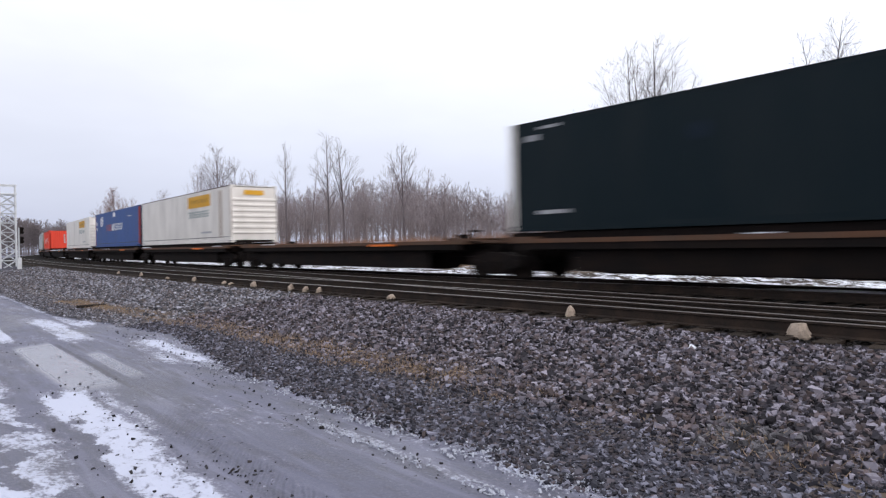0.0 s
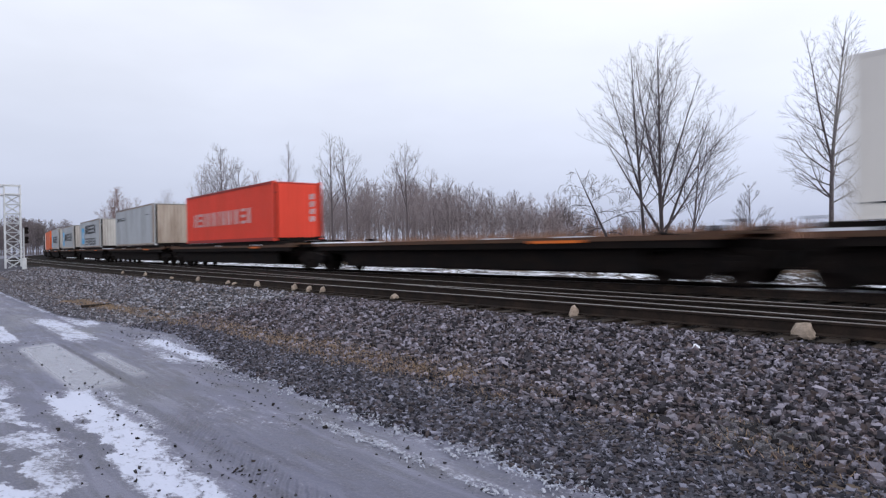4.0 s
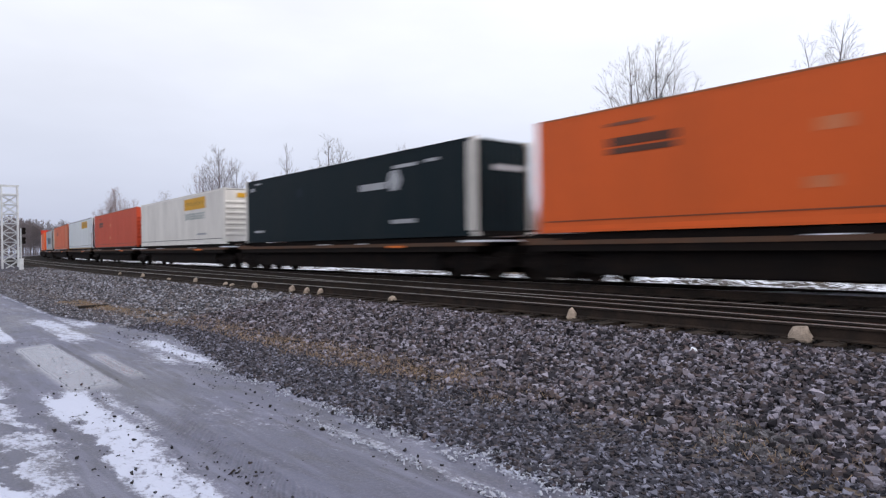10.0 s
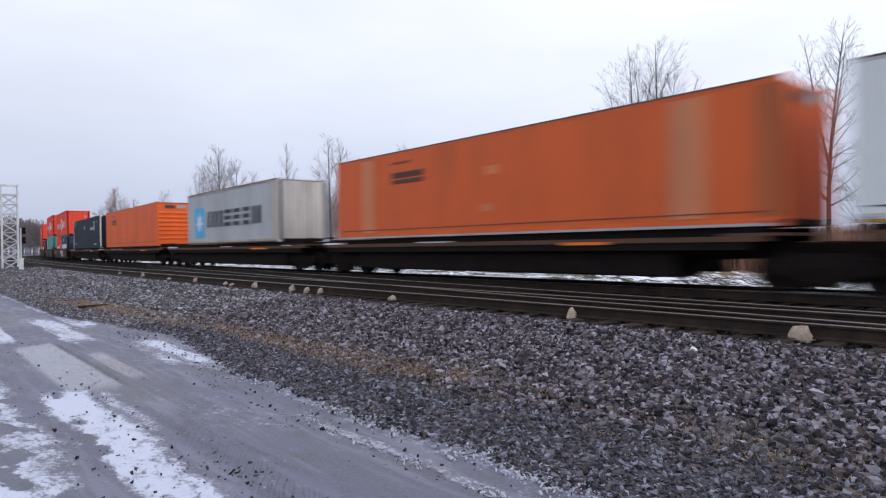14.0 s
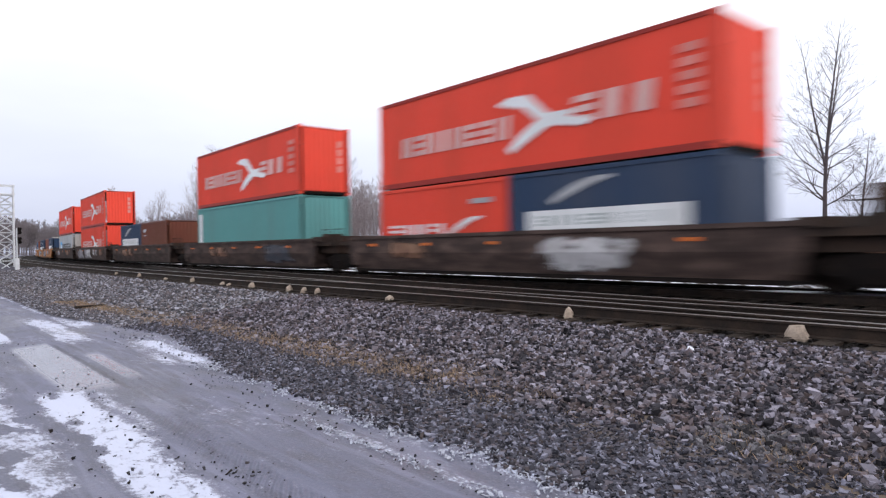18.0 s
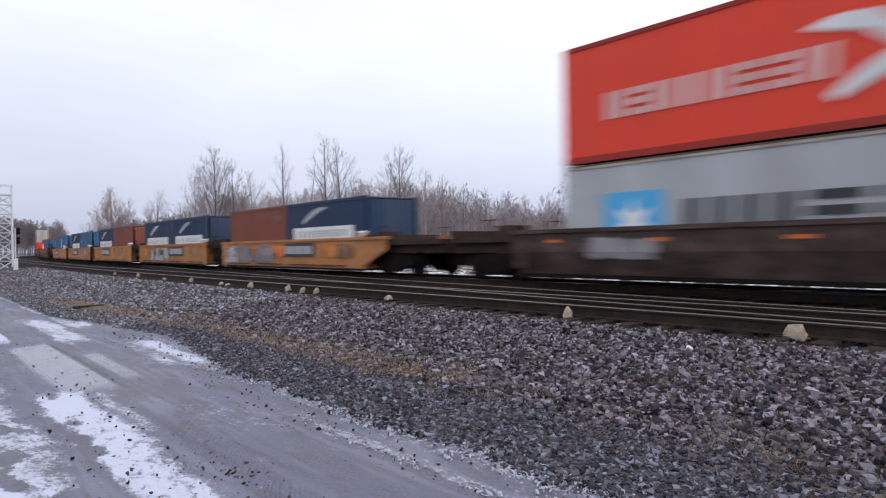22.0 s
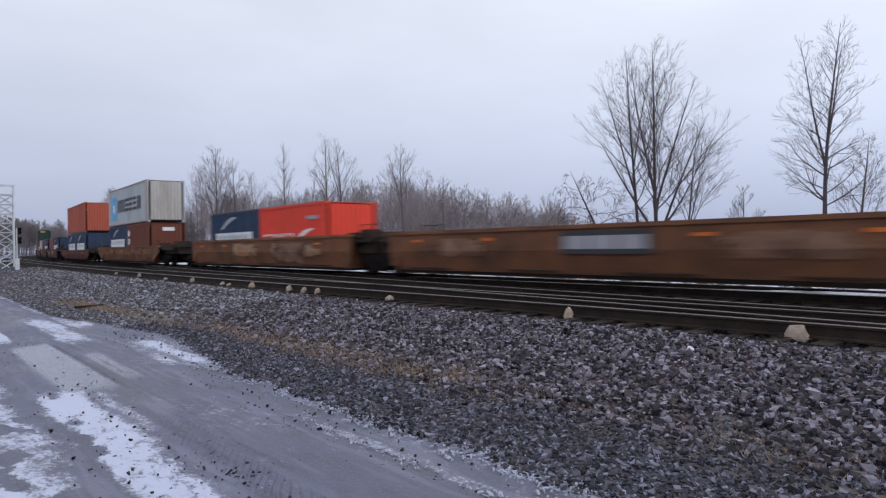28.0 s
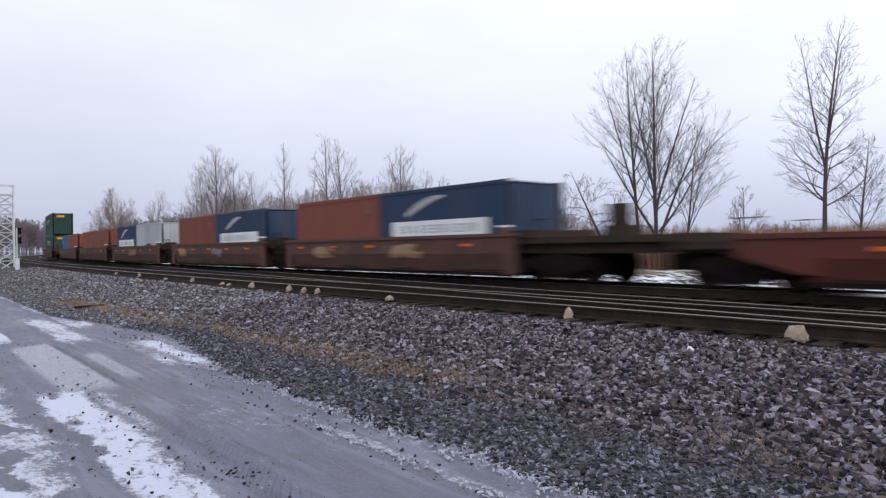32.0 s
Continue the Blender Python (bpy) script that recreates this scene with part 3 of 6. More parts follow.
for side in (-0.7525, 0.7525):
    part("rail", rail_mesh("rail", [line(u, cross_off(u, side)) for u in [3, 0, -3, -6, -9, -12, -15, -18, -22, -26, -30, -35, -40, -45, -49]]), None, cross)

drift_v, drift_f = [], []
for i in range(45):
    x = -11.0 + 0.3 * i
    h = -0.16 + 0.115 * min(1.0, i / 22) + 0.03 * noise.noise(Vector((x * 1.3, 2, 0)))
    drift_v += [(x, TRACK_Y + 0.50, -0.24), (x, TRACK_Y + 0.60, h - 0.02), (x, TRACK_Y + 0.695, h), (x, TRACK_Y + 0.695, -0.24)]
    if i:
        drift_f += [(4 * i - 4 + k, 4 * i + k, 4 * i + k + 1, 4 * i - 3 + k) for k in range(3)]
tagged(new("snow_drift", mesh_of("snow_drift", drift_v, drift_f, SNOW, smooth=True)), "low white snow drift lying along the far rail", "snow")

TIE_GEO = boxes((-0.115, 0.115, -1.3, 1.3, -0.36, -0.19))
tie_mesh = mesh_of("tie", *TIE_GEO, TIE)
plate_mesh = mesh_of("tie_plate", *boxes((-0.09, 0.09, -0.92, -0.62, -0.19, -0.182), (-0.09, 0.09, 0.62, 0.92, -0.19, -0.182), (-0.03, 0.02, -0.66, -0.63, -0.19, -0.165), (-0.02, 0.03, -0.88, -0.85, -0.19, -0.165)), RAIL_SIDE)


def build_ties():
    rng = random.Random(8)
    for off, count, first in ((NEAR, 110, 3.5), (0.0, 70, 0.0)):
        owner = [o for o in scene.objects if o.name.startswith("railway_track")][1 if off else 0]
        for i in range(count):
            u = first - 0.53 * i
            x, y, a = line(u, off)
            m = pose(x + rng.uniform(-0.03, 0.03), y + rng.uniform(-0.06, 0.06), rng.uniform(-0.012, 0.008), 0, 0, -math.degrees(a) + rng.uniform(-1.5, 1.5))
            t = part("tie", tie_mesh, None, owner)
            t.matrix_basis = m
            if off:
                p = part("tie_plate", plate_mesh, None, owner)
                p.matrix_basis = pose(x, y, 0, 0, 0, -math.degrees(a))
    rest = []
    for off, u0, u1 in ((NEAR, -54.6, -130), (0.0, -37, -130)):
        u = u0
        while u > u1:
            x, y, a = line(u, off)
            rest.append(([tuple(pose(x, y, 0, 0, 0, -math.degrees(a)) @ Vector(v)) for v in TIE_GEO[0]], TIE_GEO[1]))
            u -= 0.53
    tagged(new("distant_ties", mesh_of("distant_ties", *merge(*rest), TIE)), "dark timber ties of the tracks up the line", "railway ties", kind="stuff")


# ---- freight containers ----
def corrugated(L, H, pitch, depth, y, outward):
    """A side sheet with upright trapezoid ribs, L long, from z = 0.16 to H - 0.1, its outer faces at y."""
    n = max(2, int(round((L - 0.3) / pitch)))
    xs, ds = [], []
    for i in range(n):
        a = -L / 2 + 0.15 + (L - 0.3) * i / n
        w = (L - 0.3) / n
        xs += [a, a + 0.28 * w, a + 0.50 * w, a + 0.78 * w]
        ds += [0, 0, depth, depth]
    xs.append(L / 2 - 0.15)
    ds.append(0)
    vs = []
    for z in (0.15, H - 0.10):
        vs += [(x, y - outward * d, z) for x, d in zip(xs, ds)]
    k = len(xs)
    return vs, [(i, i + 1, k + i + 1, k + i) if outward < 0 else (i + 1, i, k + i, k + i + 1) for i in range(k - 1)]


def smooth_side(L, H, y, outward):
    """A plate side in one sheet, with a shallow groove at each panel seam."""
    n, xs, ds = int(L / 1.22), [-L / 2 + 0.14], [0]
    for i in range(1, n):
        a = -L / 2 + 0.14 + (L - 0.28) * i / n
        xs += [a - 0.012, a - 0.006, a + 0.006, a + 0.012]
        ds += [0, 0.008, 0.008, 0]
    xs.append(L / 2 - 0.14)
    ds.append(0)
    vs = []
    for z in (0.16, H - 0.10):
        vs += [(x, y - outward * (0.004 + d), z) for x, d in zip(xs, ds)]
    k = len(xs)
    return vs, [(i, i + 1, k + i + 1, k + i) if outward < 0 else (i + 1, i, k + i, k + i + 1) for i in range(k - 1)]


def sheet(profile, w0, w1, x_of):
    """An open sheet: a profile of (depth, height) drawn across from w0 to w1."""
    vs = [x_of(d, w0, z) for d, z in profile] + [x_of(d, w1, z) for d, z in profile]
    k = len(profile)
    return vs, [(i, k + i, k + i + 1, i + 1) for i in range(k - 1)]


def shape_plate(points, y, outward, lift=0.006):
    """A flat decal from an (x, z) outline, lying just proud of a side at y."""
    q = [(x, y + outward * lift, z) for x, z in points]
    return q, [tuple(range(len(q))) if outward < 0 else tuple(reversed(range(len(q))))]


def bars(x, z, width, height, count, y, outward, seed=1, slant=0.0, kinds="abcd", stroke=0.24):
    """A run of plain bars in place of a line that is not spelt out: upright pairs (a), three level ones (b), two level ones (c), or one broad upright (d)."""
    rng, geos = random.Random(seed), []
    w = width / count
    for i in range(count):
        kind, wide, bar = kinds[i % len(kinds)] if len(kinds) >= count else rng.choice(kinds), rng.uniform(0.74, 0.88), stroke * 0.92
        level = lambda v: (0.04, wide, v, v + bar)
        cells = {"a": [(0, stroke * 1.2, 0, 1), (wide - stroke * 1.2, wide, 0, 1)], "b": [level(0), level(0.5 - bar / 2), level(1 - bar)], "c": [level(0.12), level(0.88 - bar)], "d": [(0.12, 0.12 + stroke * 1.9, 0, 1)]}[kind]
        geos.append(merge(*[shape_plate([(x + (i + u) * w + slant * v * height, z + v * height) for u, v in ((u0, v0), (u1, v0), (u1, v1), (u0, v1))], y, outward) for u0, u1, v0, v1 in cells]))
    return geos


def rect(x0, x1, z0, z1, y, outward, lift=0.006):
    return shape_plate([(x0, z0), (x1, z0), (x1, z1), (x0, z1)], y, outward, lift)


def swoosh(x0, z0, w, h, y, outward, thick=0.22, n=10):
    """A curved stroke that rises from lower left to upper right."""
    top, low = [], []
    for i in range(n + 1):
        k = i / n
        z = math.sin(k * math.pi / 2) ** 0.9
        t = thick * (0.35 + 1.0 * math.sin(math.pi * min(1, k * 0.9 + 0.1)))
        top.append((x0 + w * k, z0 + h * z + t * h * 0.5))
        low.append((x0 + w * (k * 0.96 + 0.05), z0 + h * z - t * h * 0.6))
    geo = [shape_plate([low[i], low[i + 1], top[i + 1], top[i]], y, outward) for i in range(n)]
    return merge(*geo)


def star(x, z, r, y, outward, lift=0.010):
    pts = [(x + (r if i % 2 == 0 else r * 0.42) * math.sin(math.pi * i / 7), z + (r if i % 2 == 0 else r * 0.42) * math.cos(math.pi * i / 7)) for i in range(14)]
    vs = [(x, y + outward * lift, z)] + [(a, y + outward * lift, b) for a, b in pts]
    return vs, [(0, 1 + i, 1 + (i + 1) % 14) if outward > 0 else (0, 1 + (i + 1) % 14, 1 + i) for i in range(14)]


def disc(x, z, r, y, outward, n=16):
    return shape_plate([(x + r * math.cos(2 * math.pi * i / n), z + r * math.sin(2 * math.pi * i / n)) for i in range(n)], y, outward, 0.009)


CACHE = {}
W2 = 1.22


def container(kind, colour, L, H, label, end="plain", marks=(), smooth=False, trim=None, end_colour=None, posts=None, top=None, lip=None):
    """A freight container standing on its floor; kinds that have been built already are copied."""
    if kind in CACHE:
        return copy_thing(CACHE[kind], Matrix())
    body, end_mat = P[colour], P[end_colour or colour]
    box = thing("freight_container", label, "freight container", "containers on the train")
    rail_mat, post_mat = P[trim] if trim else body, P[posts] if posts else body
    for s in (-1, 1):
        y = s * W2
        part("side_wall", smooth_side(L, H, y, s) if smooth else corrugated(L, H, 0.28, 0.036, y - s * 0.012, s), body, box)
        y0, y1 = sorted((y, y - s * 0.06))
        part("top_rail", boxes((-L / 2 + 0.1, L / 2 - 0.1, y0, y1, H - 0.11, H - 0.05)), rail_mat, box)
        # a darker top colour paints the shading along the roof edge
        part("roof_edge", boxes((-L / 2 + 0.1, L / 2 - 0.1, y0 - (0.004 if s < 0 else 0), y1 + (0.004 if s > 0 else 0), H - 0.05, H - 0.008)), P[top] if top else rail_mat, box)
        part("bottom_rail", boxes((-L / 2 + 0.1, L / 2 - 0.1, y0 - (0.004 if s < 0 else 0), y1 + (0.004 if s > 0 else 0), 0.07, 0.17)), rail_mat, box)
        part("bottom_lip", boxes((-L / 2 + 0.1, L / 2 - 0.1, y0 - (0.008 if s < 0 else 0), y1 + (0.008 if s > 0 else 0), 0.01, 0.07)), P[lip] if lip else rail_mat, box)
        for e in (-1, 1):
            x0, x1 = sorted((e * L / 2, e * (L / 2 - (0.32 if posts and e > 0 else 0.16))))
            part("corner_post", boxes((x0, x1, y0 - (0.003 if s < 0 else 0), y1 + (0.003 if s > 0 else 0), 0.11, H - 0.11)), post_mat, box)
            cx0, cx1 = sorted((e * (L / 2 + 0.006), e * (L / 2 - 0.172)))
            cy0, cy1 = sorted((s * (W2 + 0.006), s * (W2 - 0.156)))
            part("corner_casting", boxes((cx0, cx1, cy0, cy1, 0.0, 0.118)), end_mat if end != "plain" else post_mat, box)
            part("corner_casting", boxes((cx0, cx1, cy0, cy1, H - 0.118, H + 0.004)), end_mat if end != "plain" else post_mat, box)
    part("roof", merge(boxes((-L / 2 + 0.05, L / 2 - 0.05, -W2 + 0.03, W2 - 0.03, H - 0.06, H - 0.03)),
                       boxes(*[(-L / 2 + 0.6 + i * 1.1, -L / 2 + 0.9 + i * 1.1, -W2 + 0.1, W2 - 0.1, H - 0.03, H - 0.015) for i in range(int((L - 1.2) / 1.1))])), body, box)
    part("underframe", boxes((-L / 2 + 0.05, L / 2 - 0.05, -W2 + 0.05, W2 - 0.05, 0.03, 0.16)), BLACK, box)
    for e in (-1, 1):
        x = e * (L / 2 - 0.03)
        if end == "ribs":
            prof = [(0, 0.12)]
            for i in range(7):
                z = 0.42 + i * (H - 1.25) / 6
                prof += [(0, z), (0.055, z + 0.05), (0.055, z + 0.12), (0, z + 0.17)]
            prof.append((0, H - 0.10))
            part("end_wall", sheet(prof, -e * (W2 - 0.06), e * (W2 - 0.06), lambda d, w, z: (x + e * d, w, z)), end_mat, box)
        elif end == "doors" and e > 0:
            for s in (-1, 1):
                y0, y1 = sorted((s * 0.012, s * (W2 - 0.06)))
                door = part("door", merge(boxes((min(x, x - e * 0.05), max(x, x - e * 0.05), y0, y1, 0.14, H - 0.12)),
                                          boxes(*[(x, x + 0.02, y0 + 0.06, y1 - 0.06, z, z + 0.36) for z in [0.3 + 0.55 * i for i in range(4 if H < 2.7 else 5)]])), end_mat, box)
                for k in (0.35, 0.85):
                    part("lock_rod", tube((x + 0.05, s * k, 0.1), (x + 0.05, s * k, H - 0.1), 0.018, 0.018, 6), STEEL, door)
        else:
            vs, fs = corrugated(2 * W2, H, 0.245, 0.03, 0, -1)
            vs = [(x + e * (0.02 + b), (a if e > 0 else -a) * 0.97, c) for a, b, c in [(v[0], -v[1], v[2]) for v in vs]]
            part("end_wall", (vs, fs), end_mat, box)
    for name, geo, mat in marks:
        if isinstance(geo, list):
            for one in geo:
                part("letter_block" if "letter" in name else name, one, P[mat], box)
        else:
            part(name, geo, P[mat], box)
    if trim == "grey_rusty":
        part("rust_streak", rect(L / 2 - 0.62, L / 2 - 0.02, 0.2, H - 0.12, SIDE, -1, 0.007), P["grey_rusty"], box)
    CACHE[kind] = box
    return box


SIDE = -W2    # the side that faces the camera


def on_end(x, y0, y1, z0, z1):
    """A flat panel on the end that leads."""
    return [(x, y0, z0), (x, y1, z0), (x, y1, z1), (x, y0, z1)], [(0, 1, 2, 3)]


def hs_marks(L, H):
    a = -L / 2
    out = [("lettering", bars(a + 1.25, 0.98, 5.0, 0.64, 8, SIDE, -1, 3, 0.05, "abadabba", 0.27), "mark_pink"), ("lettering", bars(a + 8.3, 1.06, 2.55, 0.68, 3, SIDE, -1, 5, 0.1, "bdd", 0.27), "mark_pink")]
    out.append(("emblem", merge(swoosh(a + 6.1, 0.62, 2.2, 0.78, SIDE, -1, 0.30), shape_plate([(a + 5.7, 1.98), (a + 6.2, 2.12), (a + 6.9, 2.05), (a + 7.5, 1.52), (a + 9.0, 1.10), (a + 8.7, 0.98), (a + 7.4, 1.18), (a + 6.7, 1.72), (a + 5.9, 1.90)], SIDE, -1, 0.008)), "mark_white"))
    out.append(("number_strip", [rect(a + 11.25, a + 11.7, z, z + 0.19, SIDE, -1) for z in (0.95, 1.25, 1.55, 1.85, 2.15)], "mark_faint"))
    out.append(("end_strip", [on_end(L / 2 + 0.006, 0.62, 0.84, z, z + 0.28) for z in (1.0, 1.36, 1.72, 2.08)], "mark_faint"))
    return out


def star_marks(L, H, second=False, small=False):
    a, k = -L / 2, H / 2.9
    if small:
        return [("lettering", bars(a + 0.6, 2.22 * k, 2.9, 0.28, 12, SIDE, -1, 4), "mark_dark"), ("number_strip", rect(L / 2 - 2.4, L / 2 - 1.5, 2.42 * k, 2.48 * k, SIDE, -1), "mark_dark")]
    out = [("emblem_panel", rect(a + 1.18, a + 2.74, 0.45 * k, 2.28 * k, SIDE, -1), "sky"), ("emblem", star(a + 1.96, 1.36 * k, 0.62, SIDE, -1), "mark_white")]
    if second:
        out += [("lettering", bars(a + 3.5, 1.38, 6.2, 0.86, 6, SIDE, -1, 12, 0, "aabbba"), "mark_dark"), ("lettering", bars(a + 3.5, 0.28, 6.2, 0.66, 7, SIDE, -1, 13, 0, "bbababa", 0.2), "mark_dark")]
    else:
        out += [("lettering", bars(a + 3.2, 1.02 * k, 7.3, 0.95 * k, 6, SIDE, -1, 12, 0.06, "aabbba", 0.25), "mark_dark")]
    return out


def crest_marks(L, H, two_block=True):
    a = -L / 2
    return [("emblem", swoosh(a + 1.4, 1.74, 1.95, 0.55, SIDE, -1, 0.27), "mark_pale"),
            ("lettering_panel", rect(a + 0.64, a + 5.3, 0.72, 1.55, SIDE, -1), "mark_white"), ("lettering", bars(a + 0.95, 1.15, 4.0, 0.26, 11, SIDE, -1, 21), "mark_grey")]


def reefer_marks(L, H, lower=True, at=0.598):
    x = -L / 2 + L * at
    out = [("name_board", rect(x, x + 3.7, 2.04, 2.70, SIDE, -1), "yellow"), ("name_lettering", bars(x + 0.3, 2.28, 3.0, 0.2, 11, SIDE, -1, 7), "mark_ochre"),
           ("end_board", on_end(L / 2 + 0.034, -0.55, 0.5, H - 0.5, H - 0.26), "yellow"),
           ("rail_stripe", rect(-L / 2 + 0.3, L / 2 - 0.3, 0.285, 0.315, SIDE, -1, 0.008), "mark_dark")]
    if lower:
        out.append(("lettering", bars(x + 0.1, 1.47, 3.4, 0.36, 10, SIDE, -1, 8), "mark_grey"))
        out.append(("number_strip", rect(x + 2.2, x + 3.8, 0.55, 0.65, SIDE, -1), "mark_pale"))
    return out


def orange_marks(L, H, shift=0.0):
    a = -L / 2 + shift
    return [("name_plate", [rect(a + 2.25, a + 4.0, 2.02, 2.22, SIDE, -1), rect(a + 2.25, a + 4.0, 1.83, 1.97, SIDE, -1)], "mark_umber"), ("number_strip", rect(a + 2.2, a + 3.3, 2.50, 2.58, SIDE, -1), "mark_rust"),
            ("notice", rect(a + 6.9, a + 7.35, 1.75, 2.0, SIDE, -1), "orange_pale"), ("notice", rect(a + 6.7, a + 7.1, 0.7, 0.92, SIDE, -1), "orange_pale"),
            ("rail_stripe", rect(-L / 2 + 0.3, L / 2 - 0.3, 0.285, 0.315, SIDE, -1, 0.008), "mark_rust"),
            ("end_sign", on_end(L / 2 + 0.034, -0.75, -0.1, H - 0.42, H - 0.2), "mark_dark"), ("end_sign", on_end(L / 2 + 0.034, 0.05, 0.6, H - 0.42, H - 0.2), "mark_grey")]


def green_marks(L, H, badge="bluegreen", shift=0.0):
    a = -L / 2
    b, low = a + shift, 0.60 - 0.36 * shift
    return [("emblem", merge(rect(b + 10.2, b + 11.9, 1.74, 1.98, SIDE, -1), disc(b + 12.35, 1.98, 0.40, SIDE, -1, 6)), "mark_pale"), ("lettering", rect(a + 12.3, a + 13.6, 2.38, 2.49, SIDE, -1), "mark_pale"),
            ("lettering", rect(a + 14.05, a + 14.7, 2.42, 2.52, SIDE, -1), "mark_pale"), ("number_strip", rect(a + 1.0, a + 2.0, 0.46, 0.56, SIDE, -1), "mark_pale"),
            ("number_strip", rect(b + 12.15, b + 13.5, low - 0.1, low + 0.04, SIDE, -1), "mark_pale"), ("notice", rect(a + 0.6, a + 1.0, 2.42, 2.58, SIDE, -1), "mark_pale"),
            ("notice", rect(a + 1.1, a + 1.7, 2.70, 2.78, SIDE, -1), "mark_pale"), ("notice", disc(b + 5.5 + 2 * shift, 2.05, 0.2, SIDE, -1), badge),
            ("end_board", on_end(L / 2 + 0.034, -0.5, 0.9, 2.0, 2.18), "mark_pale")]


def blue_marks(L, H):
    a = -L / 2
    return [("emblem", [rect(a + 2.1 + 0.25 * abs(i - 3) * 0.5, a + 3.7 - 0.25 * abs(i - 3) * 0.4, 1.82 + i * 0.12, 1.90 + i * 0.12, SIDE, -1) for i in range(7)], "mark_white"), ("lettering", bars(a + 4.8, 1.34, 2.2, 0.54, 5, SIDE, -1, 9), "mark_red"),
            ("lettering", bars(a + 7.0, 1.34, 4.0, 0.54, 9, SIDE, -1, 10), "mark_white"), ("notice", rect(a + 0.5, a + 0.9, 1.45, 1.75, SIDE, -1), "mark_white"),
            ("notice", rect(a + 0.5, a + 0.9, 1.95, 2.3, SIDE, -1), "mark_white"), ("notice", rect(a + 7.5, a + 8.4, 2.45, 2.80, SIDE, -1), "mark_white"),
            ("notice", rect(a + 12.8, a + 13.8, 2.26, 2.34, SIDE, -1), "mark_pale"), ("rail_stripe", rect(a + 0.3, L / 2 - 0.3, 0.285, 0.315, SIDE, -1, 0.008), "mark_dark"),
            ("end_board", on_end(L / 2 + 0.036, -0.8, 0.6, 2.15, 2.5), "mark_white"), ("end_board", on_end(L / 2 + 0.036, -0.9, -0.1, 1.2, 1.5), "mark_white")]


D53, HC, STD, H53 = 16.4, 2.92, 2.59, 2.95
F40, T20 = 12.19, 6.06


def make(kind):
    """The containers of this train, by their look."""
    if kind == "green":
        return container(kind, "green", D53, H53, "very dark green long freight container with white corner posts", marks=green_marks(D53, H53), smooth=True, posts="white")
    if kind == "bluegreen":
        return container(kind, "bluegreen", D53, H53, "dark blue-black long freight container with white corner posts", marks=green_marks(D53, H53, "mark_pale", 0.6), smooth=True, posts="white")
    if kind == "white":
        return container(kind, "white", D53, H53, "white refrigerated freight container with a yellow name board", "ribs", reefer_marks(D53, H53), True)
    if kind == "white_stained":
        return container(kind, "white", D53 + 0.4, H53, "white refrigerated freight container with a brown-stained seam", "ribs",
                         reefer_marks(D53 + 0.4, H53) + [("stain_panel", rect(6.68, 7.06, 0.25, H53 - 0.2, SIDE, -1, 0.005), "stain"), ("stain_panel", rect(D53 / 2 + 0.04, D53 / 2 + 0.19, 0.3, H53 - 0.2, SIDE, -1, 0.005), "stain")], True, top="grime")
    if kind == "white_cool":
        return container(kind, "white_cool", D53, H53, "clean white freight container with a yellow board", "plain", reefer_marks(D53, H53, False) + [("stain_panel", rect(7.55, 7.95, 0.2, 1.5, SIDE, -1, 0.005), "stain")], True, trim="grey", top="grime", lip="mark_ochre")
    if kind == "orange":
        return container(kind, "orange", D53, H53, "orange long freight container with ribbed end", "ribs", orange_marks(D53, H53), True, top="orange_dull")
    if kind == "orange_worn":
        return container(kind, "orange_worn", D53, H53, "faded orange long freight container with pale stains", "plain",
                         orange_marks(D53, H53, 1.3) + [("repair_panel", rect(-6.5, -5.75, 0.2, H53 - 0.15, SIDE, -1, 0.004), "orange_pale"), ("repair_panel", rect(5.8, 6.65, 0.2, H53 - 0.15, SIDE, -1, 0.004), "orange_pale"), ("repair_panel", rect(7.75, 8.12, 0.2, H53 - 0.15, SIDE, -1, 0.004), "orange_dull")], True, top="grime", lip="mark_pale")
    if kind == "vermilion":
        return container(kind, "vermilion", D53, H53, "vermilion red long freight container with ribbed end", "ribs", orange_marks(D53, H53), True, top="mark_rust", lip="grime")
    if kind == "blue":
        return container(kind, "blue", D53, H53, "royal blue long freight container with red corner and white letters", "ribs", blue_marks(D53, H53), True, posts="red_dark", end_colour="navy")
    if kind == "red40":
        return container(kind, "red", F40, HC, "bright red high freight container with white emblem", "plain", hs_marks(F40, HC), trim="red_dark")
    if kind == "red40b":
        return container(kind, "red", F40, 2.75, "bright red freight container with a long white name strip", "plain",
                         [("lettering", bars(-F40 / 2 + 1.3, 0.92, 8.6, 0.74, 11, SIDE, -1, 31, 0, "abd", 0.2), "mark_pink"), ("end_strip", [on_end(F40 / 2 + 0.006, 0.62, 0.82, z, z + 0.25) for z in (0.9, 1.25, 1.6, 1.95)], "mark_pale")], trim="red_dark")
    if kind == "grey_small":
        return container(kind, "grey", F40, 2.92, "light grey freight container with small dark name and rust", "plain", star_marks(F40, 2.6, small=True), trim="grey_rusty", end_colour="grey_rusty", top="grime", lip="grime")
    if kind == "grey_two":
        return container(kind, "grey", F40, 2.70, "light grey freight container with blue star and two dark letter lines", "plain", star_marks(F40, 2.6, True), trim="grey_rusty", end_colour="grey_end", top="grime", lip="grime")
    if kind == "grey_low":
        return container(kind, "grey", F40, 2.68, "lower light grey freight container with blue star panel", "plain", star_marks(F40, 2.6), trim="grey_rusty", end_colour="grey_end", top="grime", lip="grime")
